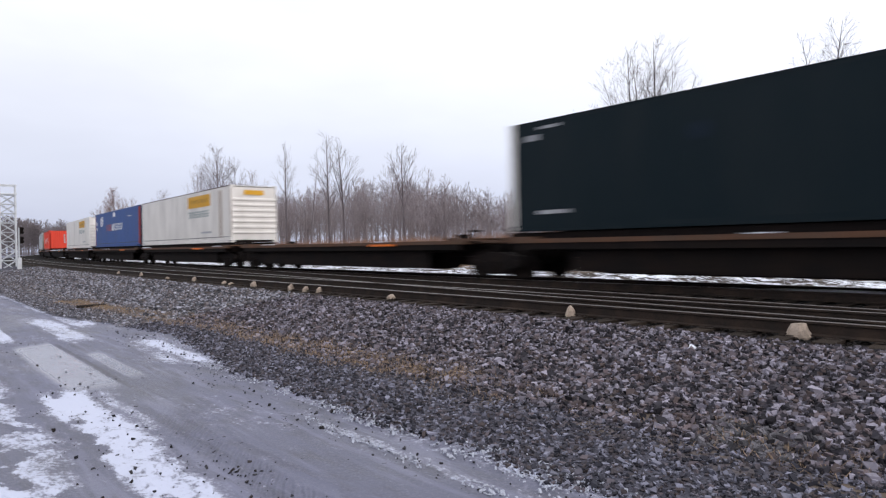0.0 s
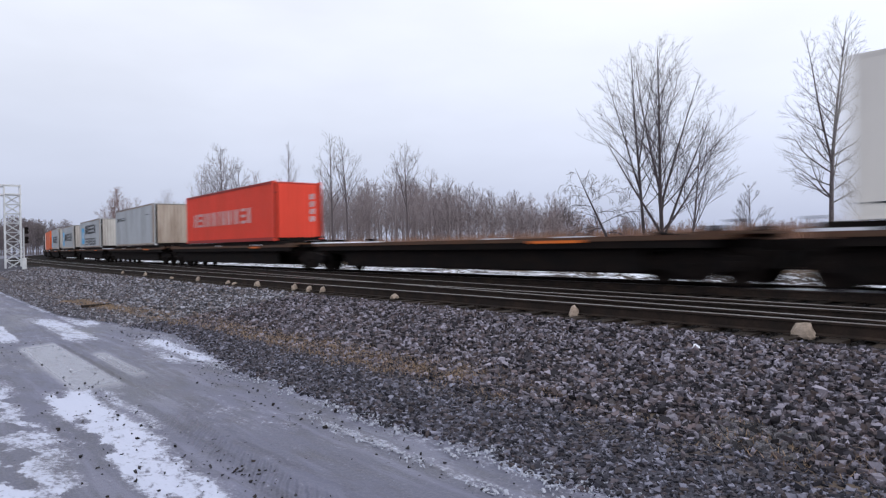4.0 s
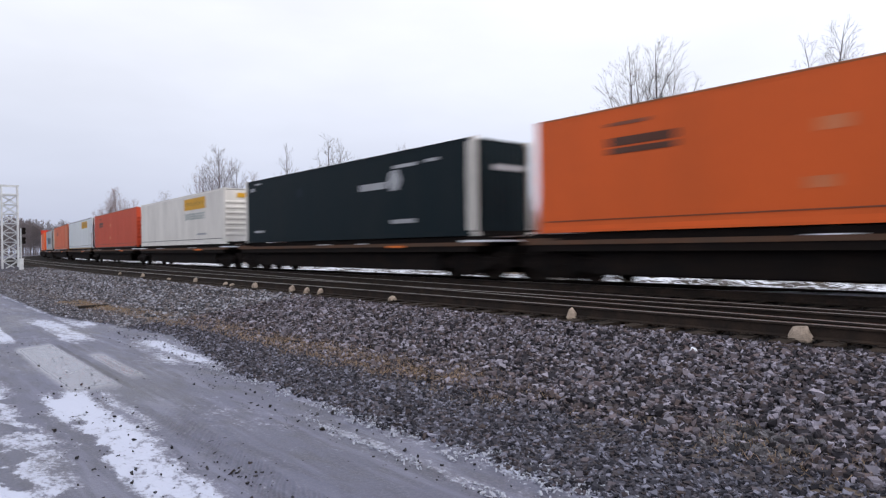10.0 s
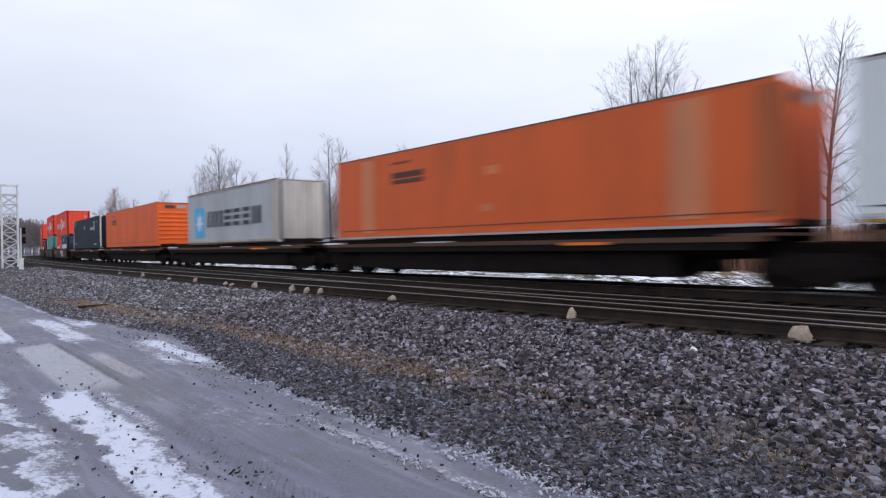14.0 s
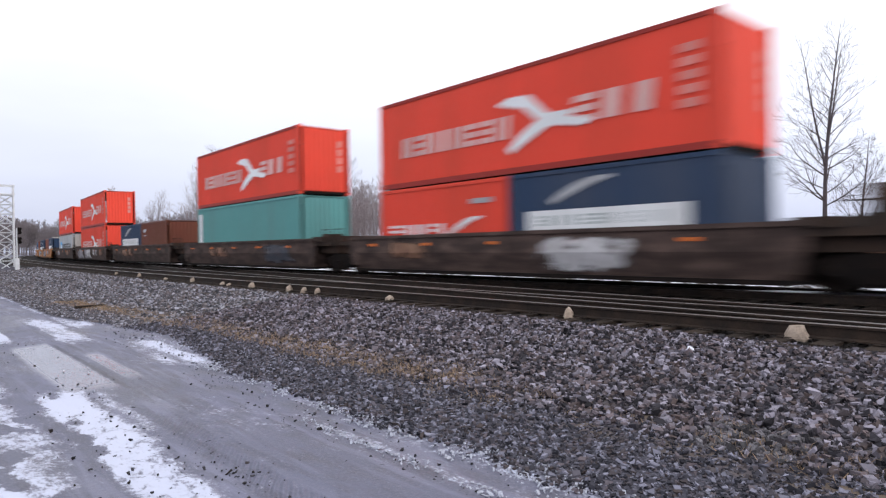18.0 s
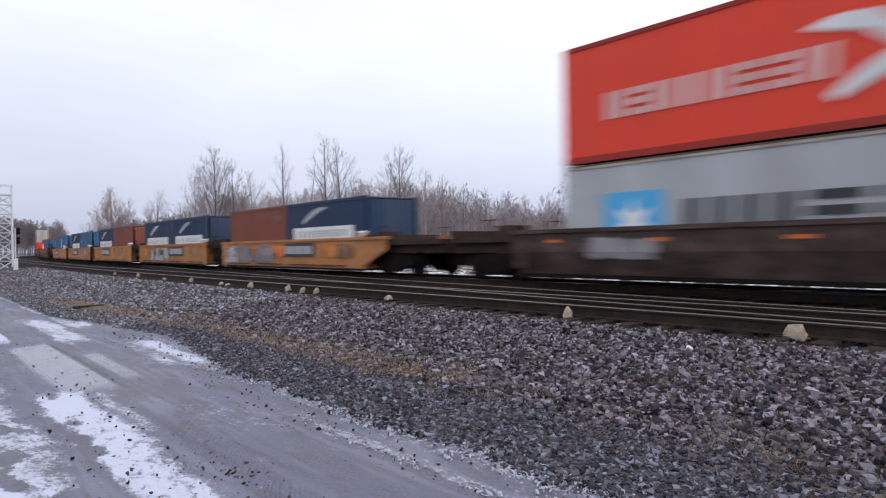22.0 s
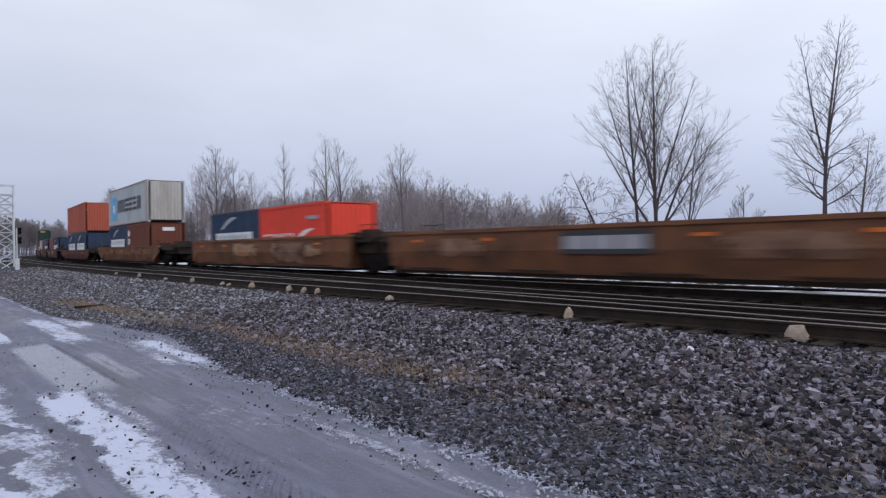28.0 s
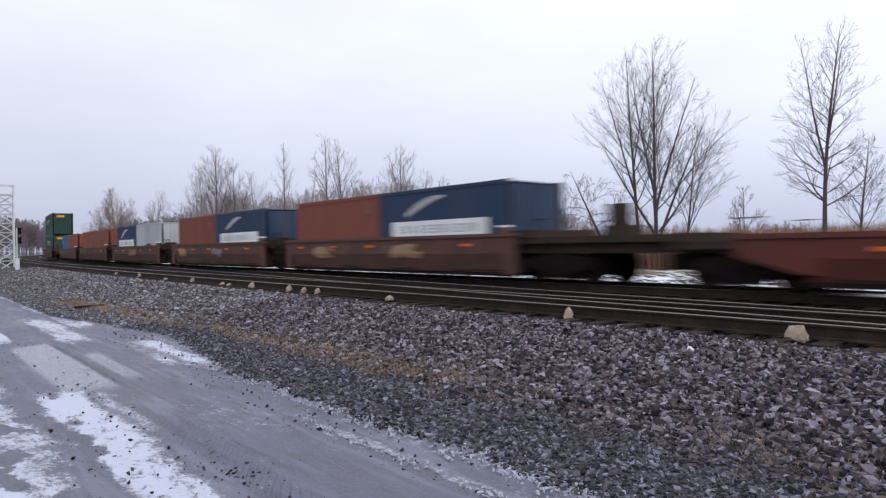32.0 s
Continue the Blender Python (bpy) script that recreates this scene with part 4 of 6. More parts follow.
    if kind == "grey_std":
        return container(kind, "grey", F40, 2.60, "light grey freight container with blue star, in a well car", "plain", star_marks(F40, 2.35), trim="grey_rusty", end_colour="grey_end", top="grime", lip="grime")
    if kind == "grey":
        return container(kind, "grey", F40, 2.88, "light grey freight container with blue star panel and dark letters", "plain", star_marks(F40, 2.6), trim="grey_rusty", end_colour="grey_end", top="grime", lip="grime")
    if kind == "grey_high":
        return container(kind, "grey", F40, HC, "tall light grey freight container with blue star panel", "plain", star_marks(F40, HC), trim="grey_rusty", end_colour="grey_end", top="grime", lip="grime")
    if kind == "teal":
        return container(kind, "teal", F40, HC, "teal green freight container in a well car", "plain", [("notice", rect(-F40 / 2 + 0.25, -F40 / 2 + 0.7, 0.5, 2.6, SIDE, -1), "mark_white")])
    if kind == "rust40":
        return container(kind, "rust_red", F40, HC, "brick red high freight container, faded", "plain", [("number_strip", [rect(-F40 / 2 + 0.38, -F40 / 2 + 0.66, z, z + 0.24, SIDE, -1) for z in (1.05, 1.4, 1.75, 2.1, 2.4)], "stain")], trim="brown")
    if kind == "navy20":
        return container(kind, "navy", T20, STD, "navy blue short freight container with white swoosh and name panel", "plain", crest_marks(T20, STD))
    if kind == "red20":
        return container(kind, "red", T20, STD, "bright red short freight container", "plain", [("lettering", bars(-T20 / 2 + 0.5, 0.95, 3.0, 0.42, 7, SIDE, -1, 3), "mark_white"), ("emblem", swoosh(0.5, 1.0, 1.5, 0.5, SIDE, -1), "mark_white"), ("notice", rect(T20 / 2 - 1.5, T20 / 2 - 0.6, 1.9, 2.05, SIDE, -1), "mark_pale")])
    if kind == "panel20":
        return container(kind, "red_dark", T20, STD, "dark red short freight container with a white placard", "plain", [("placard", rect(-T20 / 2 + 0.8, -T20 / 2 + 3.4, 0.95, 1.9, SIDE, -1), "mark_white")])
    if kind == "brown20":
        return container(kind, "brown", T20, STD, "red-brown short freight container", "plain", [("number_strip", [rect(-T20 / 2 + 0.3, -T20 / 2 + 0.85, z, z + 0.45, SIDE, -1) for z in (0.5, 1.1, 1.7)], "mark_white"),
                         ("end_placard", ([(T20 / 2, -0.3, 2.0), (T20 / 2, 0.5, 2.0), (T20 / 2, 0.5, 2.25), (T20 / 2, -0.3, 2.25)], [(0, 1, 2, 3)]), "mark_white")])
    if kind == "plainbrown20":
        return container(kind, "brown", T20, STD, "plain red-brown short freight container", "plain", [("notice", rect(-T20 / 2 + 0.6, -T20 / 2 + 1.3, 1.92, 2.12, SIDE, -1), "mark_pale"), ("notice", rect(-T20 / 2 + 0.6, -T20 / 2 + 1.3, 1.66, 1.72, SIDE, -1), "mark_pale")])
    if kind == "rust20":
        return container(kind, "brick_brown", T20, STD, "dull brick brown short freight container", "plain", [("notice", rect(T20 / 2 - 1.0, T20 / 2 - 0.5, 1.9, 2.2, SIDE, -1), "mark_rust")])
    if kind == "blue20":
        return container(kind, "mid_blue", T20, STD, "mid blue short freight container with rusty corner", "plain", [("notice", rect(-T20 / 2 + 0.3, -T20 / 2 + 0.6, 1.6, 2.0, SIDE, -1), "mark_pale"), ("rust_streak", rect(T20 / 2 - 0.50, T20 / 2 - 0.02, 0.2, STD - 0.12, SIDE, -1, 0.007), "grime")], top="grime")
    if kind == "square20":
        return container(kind, "mid_blue", T20, STD, "mid blue short freight container with a white square emblem", "plain", [("placard", rect(-0.9, 0.5, 0.3, 1.5, SIDE, -1), "mark_white"), ("emblem", star(-0.2, 0.9, 0.4, SIDE, -1), "mid_blue"), ("number_strip", [rect(-T20 / 2 + 0.2, -T20 / 2 + 0.6, z, z + 0.4, SIDE, -1) for z in (0.7, 1.25, 1.8)], "mark_white")])
    if kind == "grey20":
        return container(kind, "grey", T20, STD, "light grey short freight container", "plain", [("notice", rect(-0.5, 0.8, 0.5, 1.2, SIDE, -1), "mark_dark")])
    if kind == "bottle40":
        return container(kind, "dark_green", F40, HC, "bottle green high freight container", "plain", [("lettering", bars(-2.5, 1.7, 5.0, 0.5, 8, SIDE, -1, 15), "mark_pale"), ("end_board", ([(F40 / 2 + 0.006, -0.7, 2.35), (F40 / 2 + 0.006, 0.2, 2.35), (F40 / 2 + 0.006, 0.2, 2.62), (F40 / 2 + 0.006, -0.7, 2.62)], [(0, 1, 2, 3)]), "yellow")])
    raise ValueError(kind)


# ---- wagons ----
def wheel_geo(r=0.42):
    """A wheel with tread, flange and dished web, its axle along y, outer face at y = 0."""
    prof = [(0.0, 0.02), (0.10, 0.0), (0.16, 0.03), (0.30, 0.035), (0.345, 0.0), (r, 0.0), (r, 0.095), (r + 0.028, 0.105), (r + 0.028, 0.135), (0.33, 0.135), (0.15, 0.10), (0.0, 0.11)]
    n, vs, fs = 20, [], []
    for rad, y in prof:
        vs += [(rad * math.cos(2 * math.pi * i / n), y, rad * math.sin(2 * math.pi * i / n)) for i in range(n)]
    for k in range(len(prof) - 1):
        for i in range(n):
            fs.append((k * n + i, (k + 1) * n + i, (k + 1) * n + (i + 1) % n, k * n + (i + 1) % n))
    return vs, fs


WHEEL_NEAR = mesh_of("wheel", *wheel_geo(), BLACK, smooth=True)
FRAME_PROFILE = [(-1.12, 0.52), (-1.05, 0.66), (-0.72, 0.70), (-0.40, 0.78), (0.40, 0.78), (0.72, 0.70), (1.05, 0.66), (1.12, 0.52), (1.05, 0.36), (0.72, 0.36), (0.55, 0.30), (0.38, 0.16), (-0.38, 0.16), (-0.55, 0.30), (-0.72, 0.36), (-1.05, 0.36)]
FRAME_MESH = mesh_of("side_frame", *merge(extrude(FRAME_PROFILE, "y", -1.06, -0.92), boxes((-0.30, 0.30, -1.075, -0.92, 0.30, 0.62))), BLACK)
SPRING_MESH = mesh_of("spring", *merge(*[tube((x, -1.085, 0.22), (x, -1.085, 0.52), 0.055, 0.055, 8) for x in (-0.2, -0.07, 0.07, 0.2)]), BLACK)
CAP_MESH = mesh_of("bearing_cap", *tube((0, -1.06, 0.47), (0, -1.13, 0.47), 0.11, 0.09, 10), BLACK)


def bogie(owner, x):
    b = part("bogie", boxes((-0.22, 0.22, -0.95, 0.95, 0.42, 0.74), (-0.85, -0.75, -0.8, 0.8, 0.42, 0.5), (0.75, 0.85, -0.8, 0.8, 0.42, 0.5)), BLACK, owner, "four-wheel steel bogie")
    b.location.x = x
    for turn in (0, 180):
        for me in (FRAME_MESH, SPRING_MESH):
            o = part(me.name.split(".")[0], me, None, b)
            o.rotation_euler.z = radians(turn)
        for wx in (-0.89, 0.89):
            o = part("bearing_cap", CAP_MESH, None, b)
            o.matrix_basis = pose(0, 0, 0, 0, 0, turn) @ pose(wx, 0, 0)
            o = part("wheel", WHEEL_NEAR, None, b)
            o.matrix_basis = pose(0, 0, 0, 0, 0, turn) @ pose(wx, -0.815, 0.42)
    return b


def coupler(owner, x, e):
    part("coupler", boxes((min(x, x + e * 0.5), max(x, x + e * 0.5), -0.09, 0.09, 0.78, 0.98), (min(x + e * 0.42, x + e * 0.72), max(x + e * 0.42, x + e * 0.72), -0.17, 0.17, 0.74, 1.02)), BLACK, owner)
    part("striker_plate", boxes((min(x, x + e * 0.12), max(x, x + e * 0.12), -0.75, 0.75, 0.40, 0.78)), BLACK, owner)
    part("brake_hose", merge(tube((x, 0.3, 0.72), (x + e * 0.25, 0.3, 0.42), 0.03, 0.03, 6), tube((x + e * 0.25, 0.3, 0.42), (x + e * 0.6, 0.3, 0.36), 0.03, 0.03, 6)), BLACK, owner)


def spine_car(front, rear, bogie_f, bogie_r, load, seed):
    """A skeleton car: a deep centre sill with deck strips, cross arms and corner pads for one long container."""
    car = thing("spine_car", "rusty brown skeleton container car with " + ("an empty deck" if not load else "a container on it"), "freight car", "cars of the train")
    rng = random.Random(seed)
    f, r = front - 0.25, -rear + 0.25
    belly = [(r + 0.2, 0.72), (r + 2.3, 0.62), (r + 2.9, 0.22), (f - 2.9, 0.22), (f - 2.3, 0.62), (f - 0.2, 0.72), (f, 1.0), (r, 1.0)]
    part("centre_sill", extrude(belly, "y", -0.42, 0.42), BLACK, car)
    for s in (-1, 1):
        y0, y1 = sorted((s * 1.20, s * 1.42))
        part("side_deck", boxes((r + 0.6, f - 0.6, y0, y1, 1.03, 1.14)), DECK, car, "rust-stained deck edge")
        part("side_beam", boxes((r + 0.9, f - 0.9, y0 + 0.03, y1 - 0.03, 0.86, 1.03)), BLACK, car)
        for _ in range(2):
            x = rng.uniform(r + 1.0, f - 2.0)
            part("snow_patch", boxes((x, x + rng.uniform(0.25, 1.1), y0 + 0.02, y1 - 0.004, 1.14, 1.165)), SNOW, car, "thin snow on the deck edge")
        part("side_sheet", boxes((r + 2.6, f - 2.6, s * 1.16 - 0.02, s * 1.16 + 0.02, 0.30, 0.90)), BLACK, car)
        part("reflector", rect(f - 5.2 - rng.uniform(0, 1), f - 4.2, 1.00, 1.07, s * 1.42, s), P["lamp_orange"], car)
    for i in range(7):
        x = r + 1.2 + (f - r - 2.4) * i / 6
        part("cross_arm", boxes((x - 0.13, x + 0.13, -1.3, 1.3, 0.84, 1.02)), BLACK, car)
    mid_x = rng.uniform(-1.5, 1.5)
    part("air_reservoir", tube((mid_x - 0.7, -0.85, 0.62), (mid_x + 0.7, -0.85, 0.62), 0.2, 0.2, 12), BLACK, car)
    part("brake_cylinder", tube((mid_x + 2.2, -0.8, 0.66), (mid_x + 2.9, -0.8, 0.66), 0.15, 0.13, 10), BLACK, car)
    part("brake_pipe", tube((r + 1.0, -1.05, 0.80), (f - 1.0, -1.05, 0.80), 0.025, 0.025, 6), BLACK, car)
    for e in (r + 0.95, f - 0.95):
        part("end_pad", boxes((e - 0.55, e + 0.55, -1.34, 1.34, 1.14, 1.20)), SNOW if rng.random() < 0.3 else DECK, car)
        for s in (-1, 1):
            part("container_pedestal", boxes((e - 0.16, e + 0.16, s * 1.16 - 0.14, s * 1.16 + 0.14, 1.14, 1.32)), BLACK, car)
    part("hitch", merge(boxes((f - 2.2, f - 1.9, -0.35, 0.35, 1.0, 1.12)), tube((f - 2.0, 0, 1.05), (f - 3.1, 0, 1.2), 0.07, 0.07)), BLACK, car)
    if load:
        # added black beams stand in for the shade in the gap below the container
        for s in (-1, 1):
            part("load_beam", boxes((r + 0.5, f - 0.5, s * 1.0 - 0.1, s * 1.0 + 0.1, 1.02, 1.31)), BLACK, car)
    else:
        part("deck_plate", boxes((r + 0.8, f - 0.8, -1.18, 1.18, 1.02, 1.06)), DECK, car)
    for x, e, bg in ((f, 1, bogie_f), (r, -1, bogie_r)):
        if bg is not None:
            bogie(car, bg)
        coupler(car, x - e * 0.1, e)
        part("hand_brake", merge(tube((x - e * 0.5, -1.1, 0.9), (x - e * 0.5, -1.1, 1.45), 0.02, 0.02, 6), boxes((x - e * 0.5 - 0.05, x - e * 0.5 + 0.05, -1.3, -0.9, 1.38, 1.44))), BLACK, car)
    return car


def well_car(paint_key, front, rear, well_f, well_r, top, low, bogie_f, bogie_r, label, plate=True, seed=1, tags=(), winged=False, board=-1.05):
    """A well car: deep sides that hang between the bogies, raised platforms over them."""
    car = thing("well_car", label, "freight car", "cars of the train")
    rng, body = random.Random(seed), WELL[paint_key]
    f, r, a, b = front - 0.2, -rear + 0.2, well_f, -well_r
    for s in (-1, 1):
        y = s * 1.46
        y0, y1 = sorted((y, y - s * 0.05))
        ext = 1.5 if winged else 0.4
        mid, tuck = low + (top - low) * 0.52, 0.03 if paint_key == "yellow" else 0.18
        side = [(s * 1.46, top - 0.02), (s * 1.46, mid), (s * (1.46 - tuck), low), (s * (1.41 - tuck), low), (s * 1.41, mid), (s * 1.41, top - 0.02)]
        upper = [(s * 1.455, top - 0.02), (s * 1.455, top - 0.5), (s * 1.40, top - 0.5), (s * 1.40, top - 0.02)]
        if s > 0:
            side, upper = side[::-1], upper[::-1]
        wing = [(a - 0.05, low + 0.2), (a + 0.25, low + 0.2), (a + ext, top - 0.46), (a + ext, top - 0.03), (a - 0.05, top - 0.03)]
        tail = wing
        if paint_key in ("yellow", "umber"):
            tail = [(a - 0.05, low + 0.02), (a + 0.4, low + 0.02), (a + 0.4, top - 0.03), (a - 0.05, top - 0.03)]
        if paint_key in ("yellow", "umber") and not winged:
            wing = [(a - 0.05, low + 0.02), (a + ext, low + 0.02), (a + ext, top - 0.03), (a - 0.05, top - 0.03)]
        geos = [extrude(side, "x", b - 0.12, a + 0.12), extrude(wing, "y", y0 + 0.004, y1 - 0.004), extrude([(b + a - p, z) for p, z in tail][::-1], "y", y0 + 0.004, y1 - 0.004)]
        sill = part("side_sill", merge(*geos), body, car)
        y2, y3 = sorted((y + s * 0.05, y - s * 0.14))
        part("top_chord", boxes((b - (0.4 if paint_key in ("yellow", "umber") else ext) - 0.02, a + ext + 0.02, y2, y3, top - 0.10, top)), body, sill)
        part("bottom_chord", boxes((b - 0.1, a + 0.1, *sorted((s * (1.48 - tuck), s * (1.34 - tuck))), low - 0.03, low + 0.06)), BLACK if paint_key in ("dark", "yellow") else body, sill)
        for k in range(4 if paint_key != "dark" else 0):
            x = b + (a - b) * (k + rng.uniform(0.05, 0.25)) / 4
            yf = s * (1.46 - tuck * 0.8)
            part("rub_rail", boxes((x, x + rng.uniform(1.2, 2.6), *sorted((yf, yf + s * 0.05)), low + 0.13, low + 0.17)), GRIMY, sill, "dark steel rub rail")
        for i in range(9):
            x = b + (a - b) * (i + 0.5) / 9
            yy0, yy1 = sorted((y, y + s * 0.03))
            part("stiffener", boxes((x - 0.05, x + 0.05, yy0, yy1, mid, top - 0.10)), body, sill)
        if plate:
            x = board
            part("notice_board", boxes((x, x + 2.6, *sorted((y - s * 0.1, y + s * 0.034)), top - 0.72, top - 0.16)), P["mark_dark"], sill)
            part("notice_letters", merge(*[rect(x + 0.14 + k * 0.79, x + 0.86 + k * 0.79, top - 0.60, top - 0.28, y, s, 0.039) for k in range(3)]), P["mark_pale" if paint_key == "yellow" else "spray_white"], sill)
        for k in range(5):
            x = b + (a - b) * (k + 0.3) / 5
            part("reflector", rect(x, x + 0.35, top - 0.35, top - 0.27, y, s, 0.033), P["lamp_orange"], sill)
        for n_tag, (x, w, h, mat) in enumerate(tags):
            cols, lift = [x + w * k / 8 for k in range(9)], 0.036 + 0.002 * n_tag
            low_f = 0.94 if h > 0.9 else 0.35
            rows = [(s * (1.46 + lift), mid + (top - 0.13 - mid) * min(1.0, h + 0.1)), (s * (1.46 + lift), mid), (s * (1.46 + lift - tuck * low_f), mid + (low - mid) * low_f)]
            vs = [(px, yy, zz) for yy, zz in rows for px in cols]
            fs = [(r0 * 9 + k, r0 * 9 + 9 + k, r0 * 9 + 10 + k, r0 * 9 + 1 + k) for r0 in (0, 1) for k in range(8)]
            me = mesh_of("graffiti", vs, fs if s > 0 else [f[::-1] for f in fs], GRAFFITI[mat])
            layer = me.uv_layers.new(name="spread")
            for loop in me.loops:
                layer.data[loop.index].uv = ((loop.vertex_index % 9) / 8, (0.0, 0.55, 1.0)[loop.vertex_index // 9])
            part("graffiti", me, None, sill, "spray-painted scrawl")
    part("well_floor", boxes((b, a, -1.4, -1.0, low, low + 0.08), (b, a, 1.0, 1.4, low, low + 0.08), *[(b + (a - b) * i / 4 - 0.25, b + (a - b) * i / 4 + 0.25, -1.4, 1.4, low - 0.01, low + 0.07) for i in range(5)]), BLACK, car)
    for e, w, x, bg in ((1, a, f, bogie_f), (-1, b, r, bogie_r)):
        p0, p1 = sorted((w + e * 0.05, x))
        end = part("end_platform", boxes((p0, p1, -1.3, 1.3, top - 0.30, top - 0.14), (p0, p1, -1.05, 1.05, 0.80, top - 0.30), (p0, p0 + 0.9 if e > 0 else p0 + 0.3, -1.38, 1.38, top - 0.14, top + 0.06)), GRIMY, car)
        part("bulkhead", boxes((min(w, w + e * 0.08), max(w, w + e * 0.08), -1.4, 1.4, low, top - 0.2)), body, car)
        for s in (-1, 1):
            part("grab_iron", merge(tube((w + e * 1.0, s * 1.43, top - 0.1), (w + e * 1.0, s * 1.43, top + 0.32), 0.016, 0.016, 6), tube((w + e * 1.5, s * 1.43, top - 0.3), (w + e * 1.5, s * 1.43, top + 0.32), 0.016, 0.016, 6),
                                    tube((w + e * 1.0, s * 1.43, top + 0.32), (w + e * 1.5, s * 1.43, top + 0.32), 0.016, 0.016, 6)), RAIL_SIDE, end)
        if paint_key in ("yellow", "umber") and e > 0:
            part("equipment_box", boxes((w - 0.25, w + 0.03, -1.50, -1.22, top - 0.02, top + 0.16)), P["stain" if paint_key == "yellow" else "grime"], end, "tan equipment box")
            part("snow_cap", boxes((w - 0.24, w + 0.02, -1.49, -1.23, top + 0.16, top + 0.22)), SNOW, end, "cap of snow")
        if rng.random() < 0.6:
            part("brake_gear", boxes((w + e * 0.9 - 0.3, w + e * 0.9 + 0.3, -1.2, -0.6, top - 0.2, top + 0.16)), GRIMY, end)
        if bg is not None:
            bogie(car, bg)
        if abs(x) > 9.4 and e > 0 and not winged:
            part("brake_stand", merge(boxes((x - e * 1.2 - 0.3, x - e * 1.2 + 0.3, -1.12, -0.95, top - 0.2, top + 0.62), (x - e * 1.2 - 0.42, x - e * 1.2 + 0.42, -1.2, -0.6, top - 0.16, top + 0.10)), tube((x - e * 1.2, -1.12, top + 0.36), (x - e * 1.2, -1.2, top + 0.36), 0.25, 0.25, 14)), GRIMY, end)
        coupler(car, x - e * 0.1, e)
    return car


# every unit of the train: metres along the line at the start, kind of car, its load
SPINES = [(-4.2, "green", None), (-22.2, None, None), (-40.3, "white_stained", None), (-57.6, "blue", None), (-77.2, "white", None), (-96.2, None, None), (-114.7, "red40b", None),
          (-133.9, "grey_small", None), (-153.0, "grey_two", None), (-170.6, "grey_low", None), (-188.2, "grey", None), (-206.0, "orange", None), (-224.8, "green", None), (-244.0, "white", None),
          (-261.7, "vermilion", None), (-279.5, "white_cool", None), (-297.0, "orange_worn", None), (-316.4, "grey", None), (-337.0, "orange", None), (-356.0, "bluegreen", None)]
WELLS = [(-376.7, "dark", 7.35, ("red20", "navy20"), "red40"), (-394.8, "dark", 7.35, ("teal",), "red40"), (-413.0, "dark", 7.35, ("navy20", "plainbrown20"), None), (-431.2, "dark", 7.35, ("red40",), "red40"),
         (-449.1, "dark", 7.35, ("grey_std",), "red40"), (-470.4, "yellow", 6.25, ("rust20", "navy20"), None), (-486.0, "yellow", 6.25, ("navy20", "navy20"), None), (-501.7, "yellow", 6.25, ("navy20", "rust20"), None),
         (-517.4, "yellow", 6.25, ("navy20", "blue20"), None), (-532.8, "yellow", 6.25, ("blue20", "square20"), None), (-555.5, "brown", 8.0, ("panel20", "blue20"), None), (-574.6, "brown", 8.0, (), None),
         (-593.7, "brown", 8.0, ("navy20", "red20"), None), (-618.1, "brown", 8.0, ("navy20", "brown20"), "grey_high"), (-641.8, "maroon", 8.0, ("navy20", "navy20"), "rust40"),
         (-663.9, "umber", 6.25, ("rust20", "navy20"), None), (-679.3, "umber", 6.25, ("rust20", "navy20"), None), (-695.3, "umber", 6.25, ("navy20", "grey20"), None), (-711.0, "umber", 6.25, ("rust20", "rust20"), None),
         (-727.0, "umber", 6.25, ("blue20", "rust20"), None), (-751.0, "dark", 7.35, ("bottle40",), "bottle40")]
TOP = {"umber": 1.36, "dark": 1.40, "yellow": 1.38, "brown": 1.50, "maroon": 1.18}


